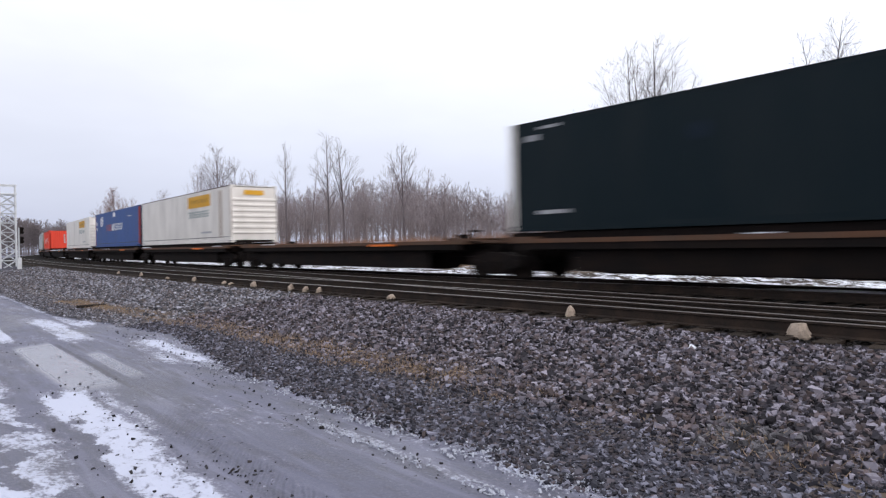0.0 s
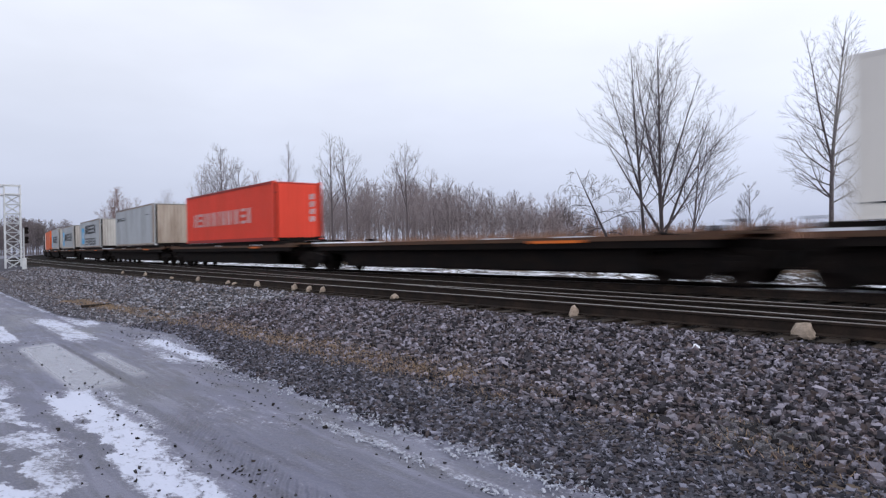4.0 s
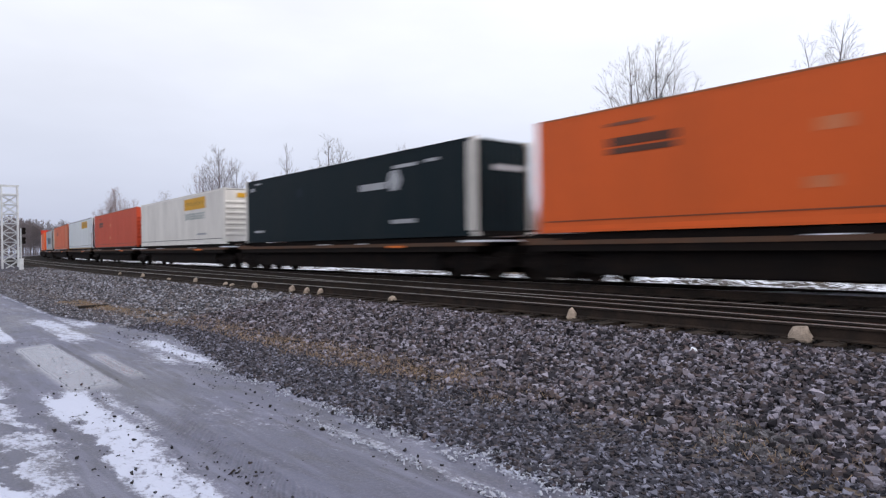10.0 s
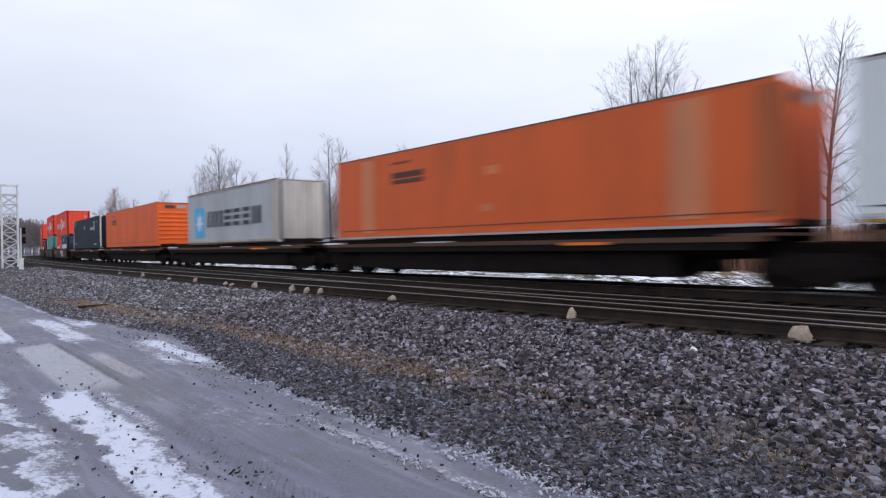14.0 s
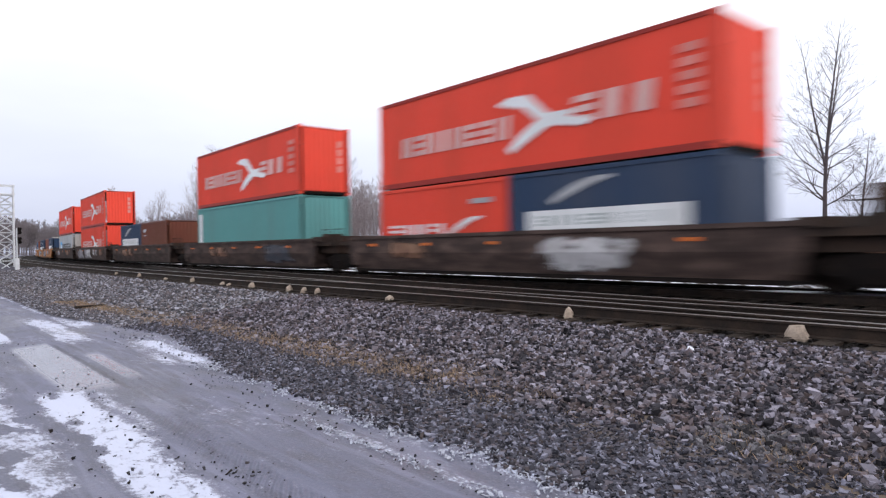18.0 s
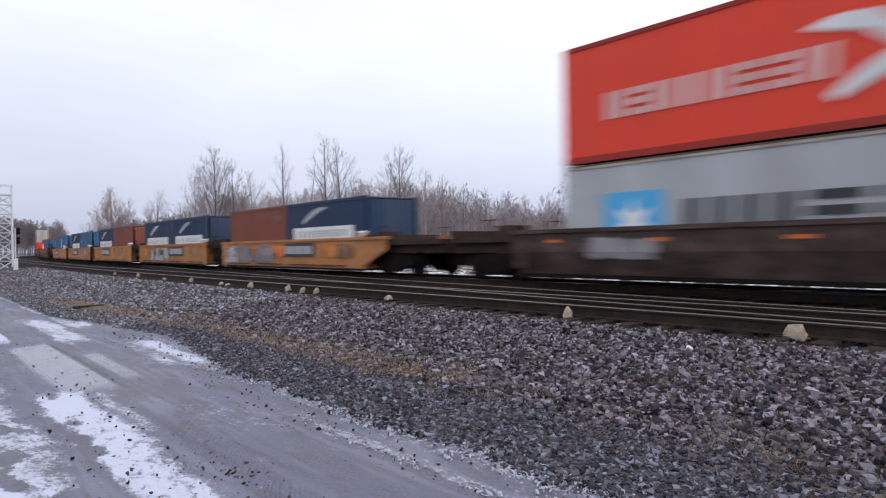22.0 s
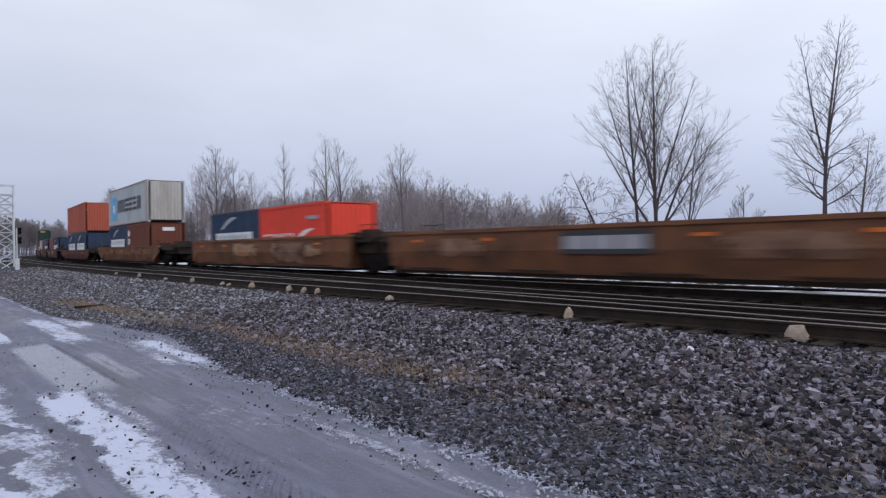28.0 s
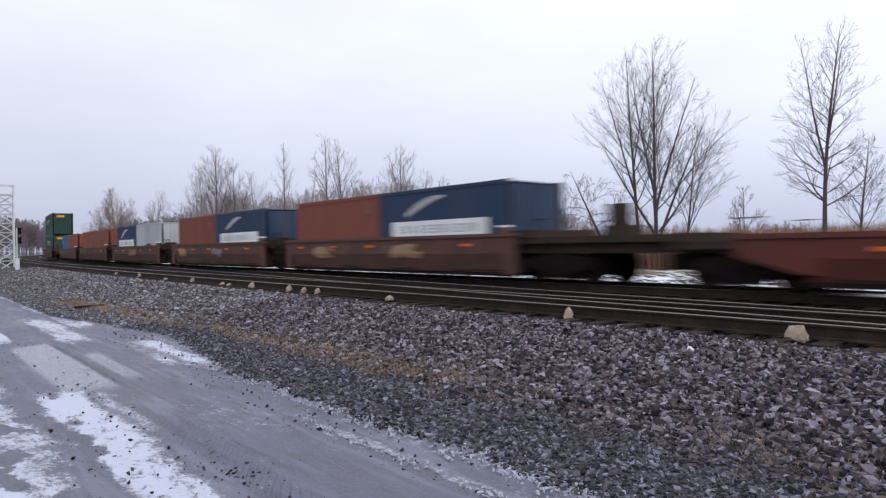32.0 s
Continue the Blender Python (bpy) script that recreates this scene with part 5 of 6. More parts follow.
def build_train():
    spots = [s[0] for s in SPINES] + [w[0] for w in WELLS]
    for i, (u, load, _) in enumerate(SPINES):
        ahead = (spots[i - 1] - u) / 2 if i else 9.0
        behind = (u - spots[i + 1]) / 2
        bf = ahead - 1.75 if ahead > 9.4 or i in (0, 2) else None
        br = -behind + 1.75 if behind > 9.4 or i == 1 else -behind
        car = spine_car(ahead, behind, bf, br, load, i)
        MOVERS.append((car, u, 0.0))
        if load:
            MOVERS.append((make(load), u, 1.325))
    names = {"umber": "rusty umber well car with worn paint", "dark": "dark weathered well car with scrawled sides", "yellow": "ochre yellow well car with faded paint and graffiti", "brown": "red-brown weathered well car", "maroon": "maroon weathered well car"}
    tags = {0: [(0.9, 3.4, 1.0, "white"), (-5.4, 2.2, 0.8, "brown")], 1: [(2.6, 3.6, 1.0, "dark"), (-4.0, 3.0, 0.7, "brown")], 2: [(-5.0, 4.0, 0.8, "brown")],
            3: [(-7.0, 4.2, 1.0, "pale"), (-3.2, 4.3, 1.0, "pale"), (-1.6, 2.4, 1.0, "white"), (1.8, 1.0, 0.9, "white"), (2.9, 1.1, 0.9, "pale"), (4.6, 2.2, 0.8, "brown")],
            4: [(2.2, 3.0, 0.9, "brown"), (-5.6, 2.6, 0.8, "pale")], 5: [(-6.4, 2.0, 1.0, "mixed"), (-5.0, 2.6, 1.0, "grey"), (-3.2, 2.9, 1.0, "grey"), (-1.0, 1.6, 0.9, "orange"), (3.3, 1.9, 0.8, "orange"), (4.4, 1.7, 0.9, "brown")],
            6: [(-4.1, 2.6, 1.0, "mixed"), (-1.9, 2.2, 1.0, "mixed"), (-5.5, 1.3, 0.9, "orange"), (4.2, 1.5, 0.7, "ochre")], 7: [(2.0, 1.6, 0.8, "ochre"), (-5.8, 1.2, 0.9, "orange")], 8: [(2.6, 3.0, 0.9, "pale"), (4.7, 1.4, 0.8, "orange")],
            9: [(3.9, 1.9, 0.9, "orange"), (2.2, 1.6, 0.8, "ochre")], 10: [(-5.5, 4.5, 0.9, "brown"), (1.5, 4.0, 0.8, "brown")], 11: [(-6.5, 3.0, 0.8, "brown"), (2.5, 4.0, 0.8, "brown")],
            12: [(-3.6, 4.2, 0.9, "ochre"), (1.2, 4.2, 1.0, "brown"), (4.6, 2.0, 0.7, "ochre")], 15: [(-4.6, 2.6, 0.8, "ochre"), (0.4, 2.6, 0.8, "ochre")], 16: [(-5.4, 1.6, 0.8, "ochre"), (0.0, 1.8, 0.7, "grey")], 17: [(-2.0, 3.4, 0.8, "brown")]}
    for k, (u, colour, half, load, upper) in enumerate(WELLS):
        i = len(SPINES) + k
        ahead = (spots[i - 1] - u) / 2
        behind = (u - spots[i + 1]) / 2 if i + 1 < len(spots) else 11.0
        half = min(half, ahead - 1.0, behind - 1.0)
        loose_f, loose_b = ahead > 9.5, behind > 9.5
        bf = half + 1.5 if loose_f else None
        br = -(half + 1.5) if loose_b else -behind
        car = well_car(colour, ahead, behind, half, half, 1.33 if k == 13 else TOP[colour], 0.188, bf, br, names[colour] + ("" if load else ", empty"), (colour in ("yellow", "brown")) and k not in (10, 12, 13), k, tags.get(k, ()), k in (5, 13, 14), 0.25 if k in (5, 6) else -3.05 if colour == "yellow" else -1.05)
        MOVERS.append((car, u, 0.0))
        floor = 0.38 if k == 13 else 0.30 if colour != "dark" else 0.36
        if len(load) == 2:
            MOVERS.append((make(load[0]), u - 3.08, floor))
            MOVERS.append((make(load[1]), u + 3.08, floor))
            h = STD
        elif load:
            MOVERS.append((make(load[0]), u, floor))
            h = 2.60 if load[0] == "grey_std" else HC
        if upper:
            MOVERS.append((make(upper), u, floor + h + 0.03))


build_train()

# ---- signal gantry up the line ----
def build_gantry():
    g = thing("signal_gantry", "white-grey lattice steel signal gantry beside the tracks", "signal gantry")
    g.matrix_basis = pose(-70.0, 7.98, -0.6, 0, 0, -4)
    H, w = 7.6, 0.60
    for i, (x, y) in enumerate(((-w, -w), (w, -w), (w, w), (-w, w))):
        part("leg", boxes((x - 0.06, x + 0.06, y - 0.06, y + 0.06, 0, H)), STEEL, g)
    n = 8
    for k in range(n):
        z0, z1 = k * (H - 0.8) / n, (k + 1) * (H - 0.8) / n
        for (ax, ay), (bx, by) in (((-w, -w), (w, -w)), ((w, -w), (w, w)), ((w, w), (-w, w)), ((-w, w), (-w, -w))):
            part("lattice_brace", merge(tube((ax, ay, z0), (bx, by, z1), 0.032, 0.032, 4), tube((bx, by, z0), (ax, ay, z1), 0.032, 0.032, 4), tube((ax, ay, z1), (bx, by, z1), 0.032, 0.032, 4)), STEEL, g)
    part("top_frame", boxes(*[(-w - 0.1, w + 0.1, y - 0.05, y + 0.05, z, z + 0.1) for y in (-w, w) for z in (H - 0.8, H)], *[(x - 0.05, x + 0.05, -w - 0.1, w + 0.1, z, z + 0.1) for x in (-w, w) for z in (H - 0.8, H)]), STEEL, g)
    part("bridge_beam", boxes((-0.5, 0.5, -14, -w, H - 0.9, H - 0.75), (-0.5, 0.5, -14, -w, H - 0.1, H + 0.1)), STEEL, g)
    for i in range(6):
        y = -w - 2.1 * i
        part("bridge_brace", merge(tube((-0.6, y, H - 0.8), (-0.6, y - 2.1, H), 0.032, 0.032, 4), tube((-0.6, y, H), (-0.6, y - 2.1, H - 0.8), 0.032, 0.032, 4)), STEEL, g)
    # dwarf signal mast beside it
    s = thing("signal_mast", "slim signal mast with dark signal heads and pale cabinet", "railway signal")
    s.matrix_basis = pose(-60.0, 7.55, -0.6)
    part("mast", tube((0, 0, 0), (0, 0, 3.5), 0.06, 0.05), STEEL, s)
    for z in (2.55, 3.3):
        part("signal_head", merge(boxes((-0.08, 0.10, 0.08, 0.28, z - 0.26, z + 0.26)), tube((0.10, 0.22, z + 0.14), (0.24, 0.22, z + 0.14), 0.09, 0.10), tube((0.10, 0.22, z - 0.14), (0.24, 0.22, z - 0.14), 0.09, 0.10)), BLACK, s)
    part("cabinet", boxes((-0.16, 0.16, -0.14, 0.14, 0.25, 1.15)), STEEL, s)
    part("ladder", merge(*[tube((-0.15, -0.12, 1.7 + 0.3 * i), (0.15, -0.12, 1.7 + 0.3 * i), 0.012, 0.012, 4) for i in range(6)]), STEEL, s)


build_gantry()


# ---- bare winter trees ----
def ramify(seed, height, limbs=26, start=0.14, crest=0.93, low=58, high=22, reach=0.80, lift=0.16, girth=0.0105, leaders=(), lean=(0.0, 0.0), detail=3, dense=1.0, sag=0.0):
    """Branch segments (start, end, radius, radius, order) of a leafless tree. Limbs leave the stem at low degrees near its foot and at high degrees
    near its top and arch upwards; leaders are further stems, as (share of the height at which they part, azimuth, degrees, length as a share of the height)."""
    rng, segs = random.Random(seed), []

    def run(p, d, length, r, order, n, rise, tip=0.14):
        pts, c, r0 = [(p.copy(), r, d.copy())], Vector((0, 0, 0)), r
        wob = (0.009, 0.040, 0.040, 0.045, 0.05)[order]
        for i in range(n):
            c = c * 0.55 + Vector((rng.gauss(0, wob), rng.gauss(0, wob), rng.gauss(0, wob * 0.6)))
            d = (d + c + Vector((0, 0, rise * (1 - d.z)))).normalized()
            q = p + d * (length / n)
            r1 = r0 * (tip + (1 - tip) * (1 - (i + 1) / n) ** (0.8 if order else 0.9))
            segs.append((p, q, r, r1, order))
            p, r = q, r1
            pts.append((p.copy(), r, d.copy()))
        return pts

    def along(pts, g):
        k = min(len(pts) - 1.001, g * (len(pts) - 1))
        (p0, r0, d0), (p1, r1, d1) = pts[int(k)], pts[int(k) + 1]
        return p0.lerp(p1, k % 1), r0 + (r1 - r0) * (k % 1), d1

    def aside(d, degrees):
        side = d.cross(Vector((rng.gauss(0, 1), rng.gauss(0, 1), rng.gauss(0, 0.6)))).normalized()
        t = radians(degrees)
        return (d * math.cos(t) + side * math.sin(t)).normalized()

    def clothe(pts, length, order):
        """Side shoots along a limb, then along those in turn."""
        if order > detail:
            return
        gap = (0, 0.036, 0.040, 0.034)[order] * height / dense
        count = max(2, int(length / gap))
        for i in range(count):
            g = 0.16 + 0.84 * (i + rng.random()) / count
            p, r, d = along(pts, min(g, 0.999))
            size = length * (1.02 - 0.72 * g) * rng.uniform(0.40, 0.74) + height * 0.014
            shoot = run(p, aside(d, rng.uniform(18, 40)), size, r * rng.uniform(0.42, 0.6), order + 1, (0, 5, 4, 3)[order], lift * 0.7 - sag)
            clothe(shoot, size, order + 1)

    stems = [(run(Vector((0, 0, 0)), Vector((lean[0], lean[1], 1)).normalized(), height, height * girth, 0, 14, 0.0, 0.05), height, start)]
    for f, az, degrees, share in leaders:
        p, r, d = along(stems[0][0], f)
        t, az = radians(degrees), radians(az)
        out = Vector((math.cos(az) * math.sin(t), math.sin(az) * math.sin(t), math.cos(t)))
        stems.append((run(p, out, height * share, r * 0.72, 0, 10, 0.05, 0.08), height * share, 0.12))
    for k, (stem, tall, first) in enumerate(stems):
        count = limbs if k == 0 else max(5, int(limbs * 0.5 * tall / height))
        for i in range(count):
            f = first + (crest - first) * ((i + rng.random()) / count) ** 0.95
            p, r, d = along(stem, f)
            az, t = i * 2.4 + rng.uniform(-0.5, 0.5) + k, radians(low + (high - low) * f ** 0.7) * rng.uniform(0.8, 1.2)
            out = Vector((math.cos(az) * math.sin(t), math.sin(az) * math.sin(t), math.cos(t)))
            size = tall * (1.03 - f) ** 0.8 * reach * rng.uniform(0.6, 1.0) + height * 0.02
            bough = run(p, out, size, max(r * rng.uniform(0.30, 0.5), height * 0.0009), 1, 9, lift)
            clothe(bough, size, 1)
    return segs


def skin(segs, sides_of=lambda o: (8, 5, 4, 3, 3)[o], least=0.008):
    """Open tubes round all segments, in one go for each number of sides."""
    vs, fs, k = [], [], 0
    for n in sorted({sides_of(g[4]) for g in segs}):
        some = [g for g in segs if sides_of(g[4]) == n]
        p, q = np.array([g[0] for g in some]), np.array([g[1] for g in some])
        r = np.maximum(np.array([(g[2], g[3]) for g in some]), least)
        d = q - p
        d /= np.linalg.norm(d, axis=1)[:, None] + 1e-9
        side = np.where((np.abs(d[:, 2]) < 0.9)[:, None], np.array([[0.0, 0.0, 1.0]]), np.array([[1.0, 0.0, 0.0]]))
        a = np.cross(d, side)
        a /= np.linalg.norm(a, axis=1)[:, None]
        b = np.cross(d, a)
        turn = 2 * math.pi * np.arange(n) / n
        ring = np.cos(turn)[None, :, None] * a[:, None] + np.sin(turn)[None, :, None] * b[:, None]
        v = np.concatenate((p[:, None] + ring * r[:, :1, None], q[:, None] + ring * r[:, 1:, None]), 1)
        i = np.arange(n)
        face = np.stack((i, (i + 1) % n, n + (i + 1) % n, n + i), 1)
        f = face[None] + (k + 2 * n * np.arange(len(some)))[:, None, None]
        vs.append(v.reshape(-1, 3))
        fs += f.reshape(-1, 4).tolist()
        k += len(some) * 2 * n
    return np.concatenate(vs).tolist(), fs


def tree(label, at, bark=None, least=0.0065, turn=0.0, **kw):
    segs = ramify(**kw)
    t = thing("bare_tree", label, "tree", "bare trees behind the line")
    for stem_part, orders in (("trunk", (0,)), ("crown", (1, 2, 3, 4))):
        part(stem_part, skin([s for s in segs if s[4] in orders], least=least), bark or BARK, t)
    t.matrix_basis = pose(at[0], at[1], at[2] if len(at) > 2 else -0.55, 0, 0, turn)
    return t


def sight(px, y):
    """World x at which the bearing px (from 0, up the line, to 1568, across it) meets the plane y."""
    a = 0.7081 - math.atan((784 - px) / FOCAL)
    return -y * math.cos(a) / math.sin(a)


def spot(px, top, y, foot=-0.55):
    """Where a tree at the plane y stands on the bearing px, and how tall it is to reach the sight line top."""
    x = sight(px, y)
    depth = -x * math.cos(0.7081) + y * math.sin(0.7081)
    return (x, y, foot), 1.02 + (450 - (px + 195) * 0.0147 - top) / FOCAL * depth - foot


def build_trees():
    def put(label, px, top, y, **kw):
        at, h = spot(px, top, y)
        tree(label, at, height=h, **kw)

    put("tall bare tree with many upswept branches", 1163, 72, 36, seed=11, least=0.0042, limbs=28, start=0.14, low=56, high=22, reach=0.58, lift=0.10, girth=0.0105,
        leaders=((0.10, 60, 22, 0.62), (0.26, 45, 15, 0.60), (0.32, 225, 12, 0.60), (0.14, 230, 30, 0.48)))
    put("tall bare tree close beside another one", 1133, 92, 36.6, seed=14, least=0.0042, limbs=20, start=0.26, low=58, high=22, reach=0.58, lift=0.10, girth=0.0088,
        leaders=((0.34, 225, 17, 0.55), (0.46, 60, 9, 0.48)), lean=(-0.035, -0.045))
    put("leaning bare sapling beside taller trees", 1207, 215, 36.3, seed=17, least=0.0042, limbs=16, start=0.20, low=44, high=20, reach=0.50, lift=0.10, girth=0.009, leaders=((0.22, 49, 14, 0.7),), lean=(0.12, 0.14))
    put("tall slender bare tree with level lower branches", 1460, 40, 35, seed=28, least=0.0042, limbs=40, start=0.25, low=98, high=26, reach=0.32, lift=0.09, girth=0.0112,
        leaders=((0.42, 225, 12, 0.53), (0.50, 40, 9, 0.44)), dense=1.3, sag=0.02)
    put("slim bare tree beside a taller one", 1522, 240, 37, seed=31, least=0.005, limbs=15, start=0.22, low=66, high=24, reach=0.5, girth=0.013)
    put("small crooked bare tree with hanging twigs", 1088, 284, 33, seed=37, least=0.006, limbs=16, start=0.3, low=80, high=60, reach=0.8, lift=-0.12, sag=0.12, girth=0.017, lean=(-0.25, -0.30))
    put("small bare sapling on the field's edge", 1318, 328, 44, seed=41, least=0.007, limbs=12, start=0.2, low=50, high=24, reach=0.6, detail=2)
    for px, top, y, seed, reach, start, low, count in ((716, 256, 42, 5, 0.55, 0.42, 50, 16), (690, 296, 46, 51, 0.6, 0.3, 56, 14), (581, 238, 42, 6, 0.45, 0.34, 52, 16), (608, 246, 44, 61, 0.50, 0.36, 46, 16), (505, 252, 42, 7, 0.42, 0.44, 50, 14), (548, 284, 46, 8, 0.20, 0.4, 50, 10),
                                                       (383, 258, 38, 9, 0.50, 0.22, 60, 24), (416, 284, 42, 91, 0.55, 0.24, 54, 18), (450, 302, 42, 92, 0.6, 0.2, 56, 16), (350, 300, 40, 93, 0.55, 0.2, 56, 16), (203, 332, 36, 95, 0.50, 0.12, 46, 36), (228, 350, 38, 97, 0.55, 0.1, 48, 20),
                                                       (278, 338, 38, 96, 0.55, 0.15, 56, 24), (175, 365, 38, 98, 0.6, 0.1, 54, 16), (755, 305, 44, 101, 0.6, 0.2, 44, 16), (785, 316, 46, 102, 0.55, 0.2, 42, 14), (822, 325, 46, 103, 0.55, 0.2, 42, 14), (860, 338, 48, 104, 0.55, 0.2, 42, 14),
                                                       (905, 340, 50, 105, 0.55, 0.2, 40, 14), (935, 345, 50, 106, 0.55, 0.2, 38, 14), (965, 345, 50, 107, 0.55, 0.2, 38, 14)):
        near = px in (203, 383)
        put("bare deciduous tree at the wood's edge", px, top, y, bark=BARK_WARM if px in (203, 228) else BARK_MID if px in (383, 416, 505, 581, 608, 716) else BARK_HAZED, least=0.009, seed=seed, reach=reach, start=start, low=low, high=20,
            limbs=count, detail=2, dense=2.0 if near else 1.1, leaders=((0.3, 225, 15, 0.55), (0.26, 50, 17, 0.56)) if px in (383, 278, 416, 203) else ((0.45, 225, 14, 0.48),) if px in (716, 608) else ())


def build_woods():
    """The thicket behind the line: many bare stems, too many to count."""
    rng = random.Random(77)
    shapes = {}
    for key, least in (("thicket", 0.0013), ("far_wood", 0.0030), ("low_scrub", 0.0030)):
        made = [skin(ramify(200 + i, 1.0, 13, 0.14, 0.92, 46, 20, 0.6, detail=2, dense=0.55, leaders=((0.3, 90 * i, 14, 0.55),)), lambda o: (4, 3, 3, 3)[o], least) for i in range(6)]
        shapes[key] = [(np.array(v), np.array(f)) for v, f in made]
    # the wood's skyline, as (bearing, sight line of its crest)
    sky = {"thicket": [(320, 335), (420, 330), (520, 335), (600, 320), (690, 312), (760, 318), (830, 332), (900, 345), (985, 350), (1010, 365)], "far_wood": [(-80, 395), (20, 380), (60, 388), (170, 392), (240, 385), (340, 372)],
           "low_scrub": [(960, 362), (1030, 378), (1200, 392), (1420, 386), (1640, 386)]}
    for name, count, y0, y1, bark in (("thicket", 260, 46, 90, BARK_HAZED), ("far_wood", 330, 0, 0, BARK_HAZED), ("low_scrub", 120, 60, 110, BARK_WARM)):
        vs, fs, k = [], [], 0
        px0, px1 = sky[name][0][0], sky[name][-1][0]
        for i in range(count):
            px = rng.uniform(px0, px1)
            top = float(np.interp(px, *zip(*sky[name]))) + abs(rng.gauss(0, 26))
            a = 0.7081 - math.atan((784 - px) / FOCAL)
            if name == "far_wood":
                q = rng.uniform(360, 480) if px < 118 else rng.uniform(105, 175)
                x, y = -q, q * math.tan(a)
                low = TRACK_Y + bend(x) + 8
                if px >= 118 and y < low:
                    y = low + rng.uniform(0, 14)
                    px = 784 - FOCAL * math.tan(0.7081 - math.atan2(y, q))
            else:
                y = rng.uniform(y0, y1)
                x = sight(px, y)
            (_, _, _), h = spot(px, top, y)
            v, f = shapes[name][rng.randrange(6)]
            turn = rng.uniform(0, 6.28)
            c, s = math.cos(turn), math.sin(turn)
            out = np.empty_like(v)
            wide = rng.uniform(1.0, 1.5)
            out[:, 0], out[:, 1], out[:, 2] = (v[:, 0] * c - v[:, 1] * s) * h * wide + x, (v[:, 0] * s + v[:, 1] * c) * h * wide + y, v[:, 2] * h - 0.6
            vs.append(out)
            fs.append(f + k)
            k += len(v)
        v, f = np.concatenate(vs), np.concatenate(fs)
        me = bpy.data.meshes.new(name)
        me.vertices.add(len(v))
        me.vertices.foreach_set("co", v.reshape(-1))
        me.loops.add(f.size)
        me.loops.foreach_set("vertex_index", f.reshape(-1).astype(np.int32))
        me.polygons.add(len(f))
        me.polygons.foreach_set("loop_start", np.arange(0, f.size, 4, dtype=np.int32))
        me.materials.append(bark)
        me.update(calc_edges=True)
        tagged(new(name, me), {"thicket": "grey-brown thicket of bare young trees", "far_wood": "distant bare wood up the line", "low_scrub": "low bare scrub on the horizon"}[name], "woodland", kind="stuff")


def blades(name, label, spots, hmin, hmax, width, mat, seed, lean=0.35):
    """Dead grass as single bent blades."""
    rng = np.random.default_rng(seed)
    n = len(spots)
    x, y, z = np.array(spots).T
    h, a, l = rng.uniform(hmin, hmax, n), rng.uniform(0, 6.283, n), rng.uniform(0, lean, n)
    b = rng.uniform(0, 6.283, n)
    dx, dy = np.cos(a) * width * 0.5, np.sin(a) * width * 0.5
    tx, ty = np.cos(b) * l * h, np.sin(b) * l * h
    v = np.empty((n, 5, 3))
    v[:, 0], v[:, 1] = np.stack((x - dx, y - dy, z), 1), np.stack((x + dx, y + dy, z), 1)
    v[:, 2], v[:, 3] = np.stack((x + dx * 0.7 + tx * 0.4, y + dy * 0.7 + ty * 0.4, z + h * 0.6), 1), np.stack((x - dx * 0.7 + tx * 0.4, y - dy * 0.7 + ty * 0.4, z + h * 0.6), 1)
    v[:, 4] = np.stack((x + tx, y + ty, z + h * (1 - 0.3 * l)), 1)
    k = np.arange(n)[:, None] * 5
    quads, tris = (k + np.array([0, 1, 2, 3])).tolist(), (k + np.array([3, 2, 4])).tolist()
    tagged(new(name, mesh_of(name, v.reshape(-1, 3).tolist(), quads + tris, mat)), label, "grass", kind="stuff")


def build_grass():
    rng = random.Random(5)
    spots = []
    for _ in range(110000):
        y = rng.uniform(34, 50)
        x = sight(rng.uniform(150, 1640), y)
        spots.append((x, max(y, TRACK_Y + bend(x) + 9), -0.62))
    blades("tall_dead_grass", "russet tall dead grass along the field", spots, 0.9, 2.9, 0.034, BRUSH, 3, 0.5)
    spots = []
    for _ in range(520):
        cx = -5.5 - 18 * rng.random() ** 1.3 if rng.random() < 0.95 else rng.uniform(-5.5, -1)
        cy = 4.98 + rng.gauss(0, 0.20) + min(0.0, (cx + 13) * 0.07)
        for _ in range(rng.randrange(8, 34)):
            x, y = cx + rng.gauss(0, 0.16), cy + rng.gauss(0, 0.06)
            spots.append((x, y, ground_z(x, y) - 0.01))
    blades("trackside_grass", "flattened straw-coloured grass at the ballast foot", [(x, y, z + 0.02) for x, y, z in spots], 0.03, 0.085, 0.006, STRAW, 4, 2.6)


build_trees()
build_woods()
build_grass()


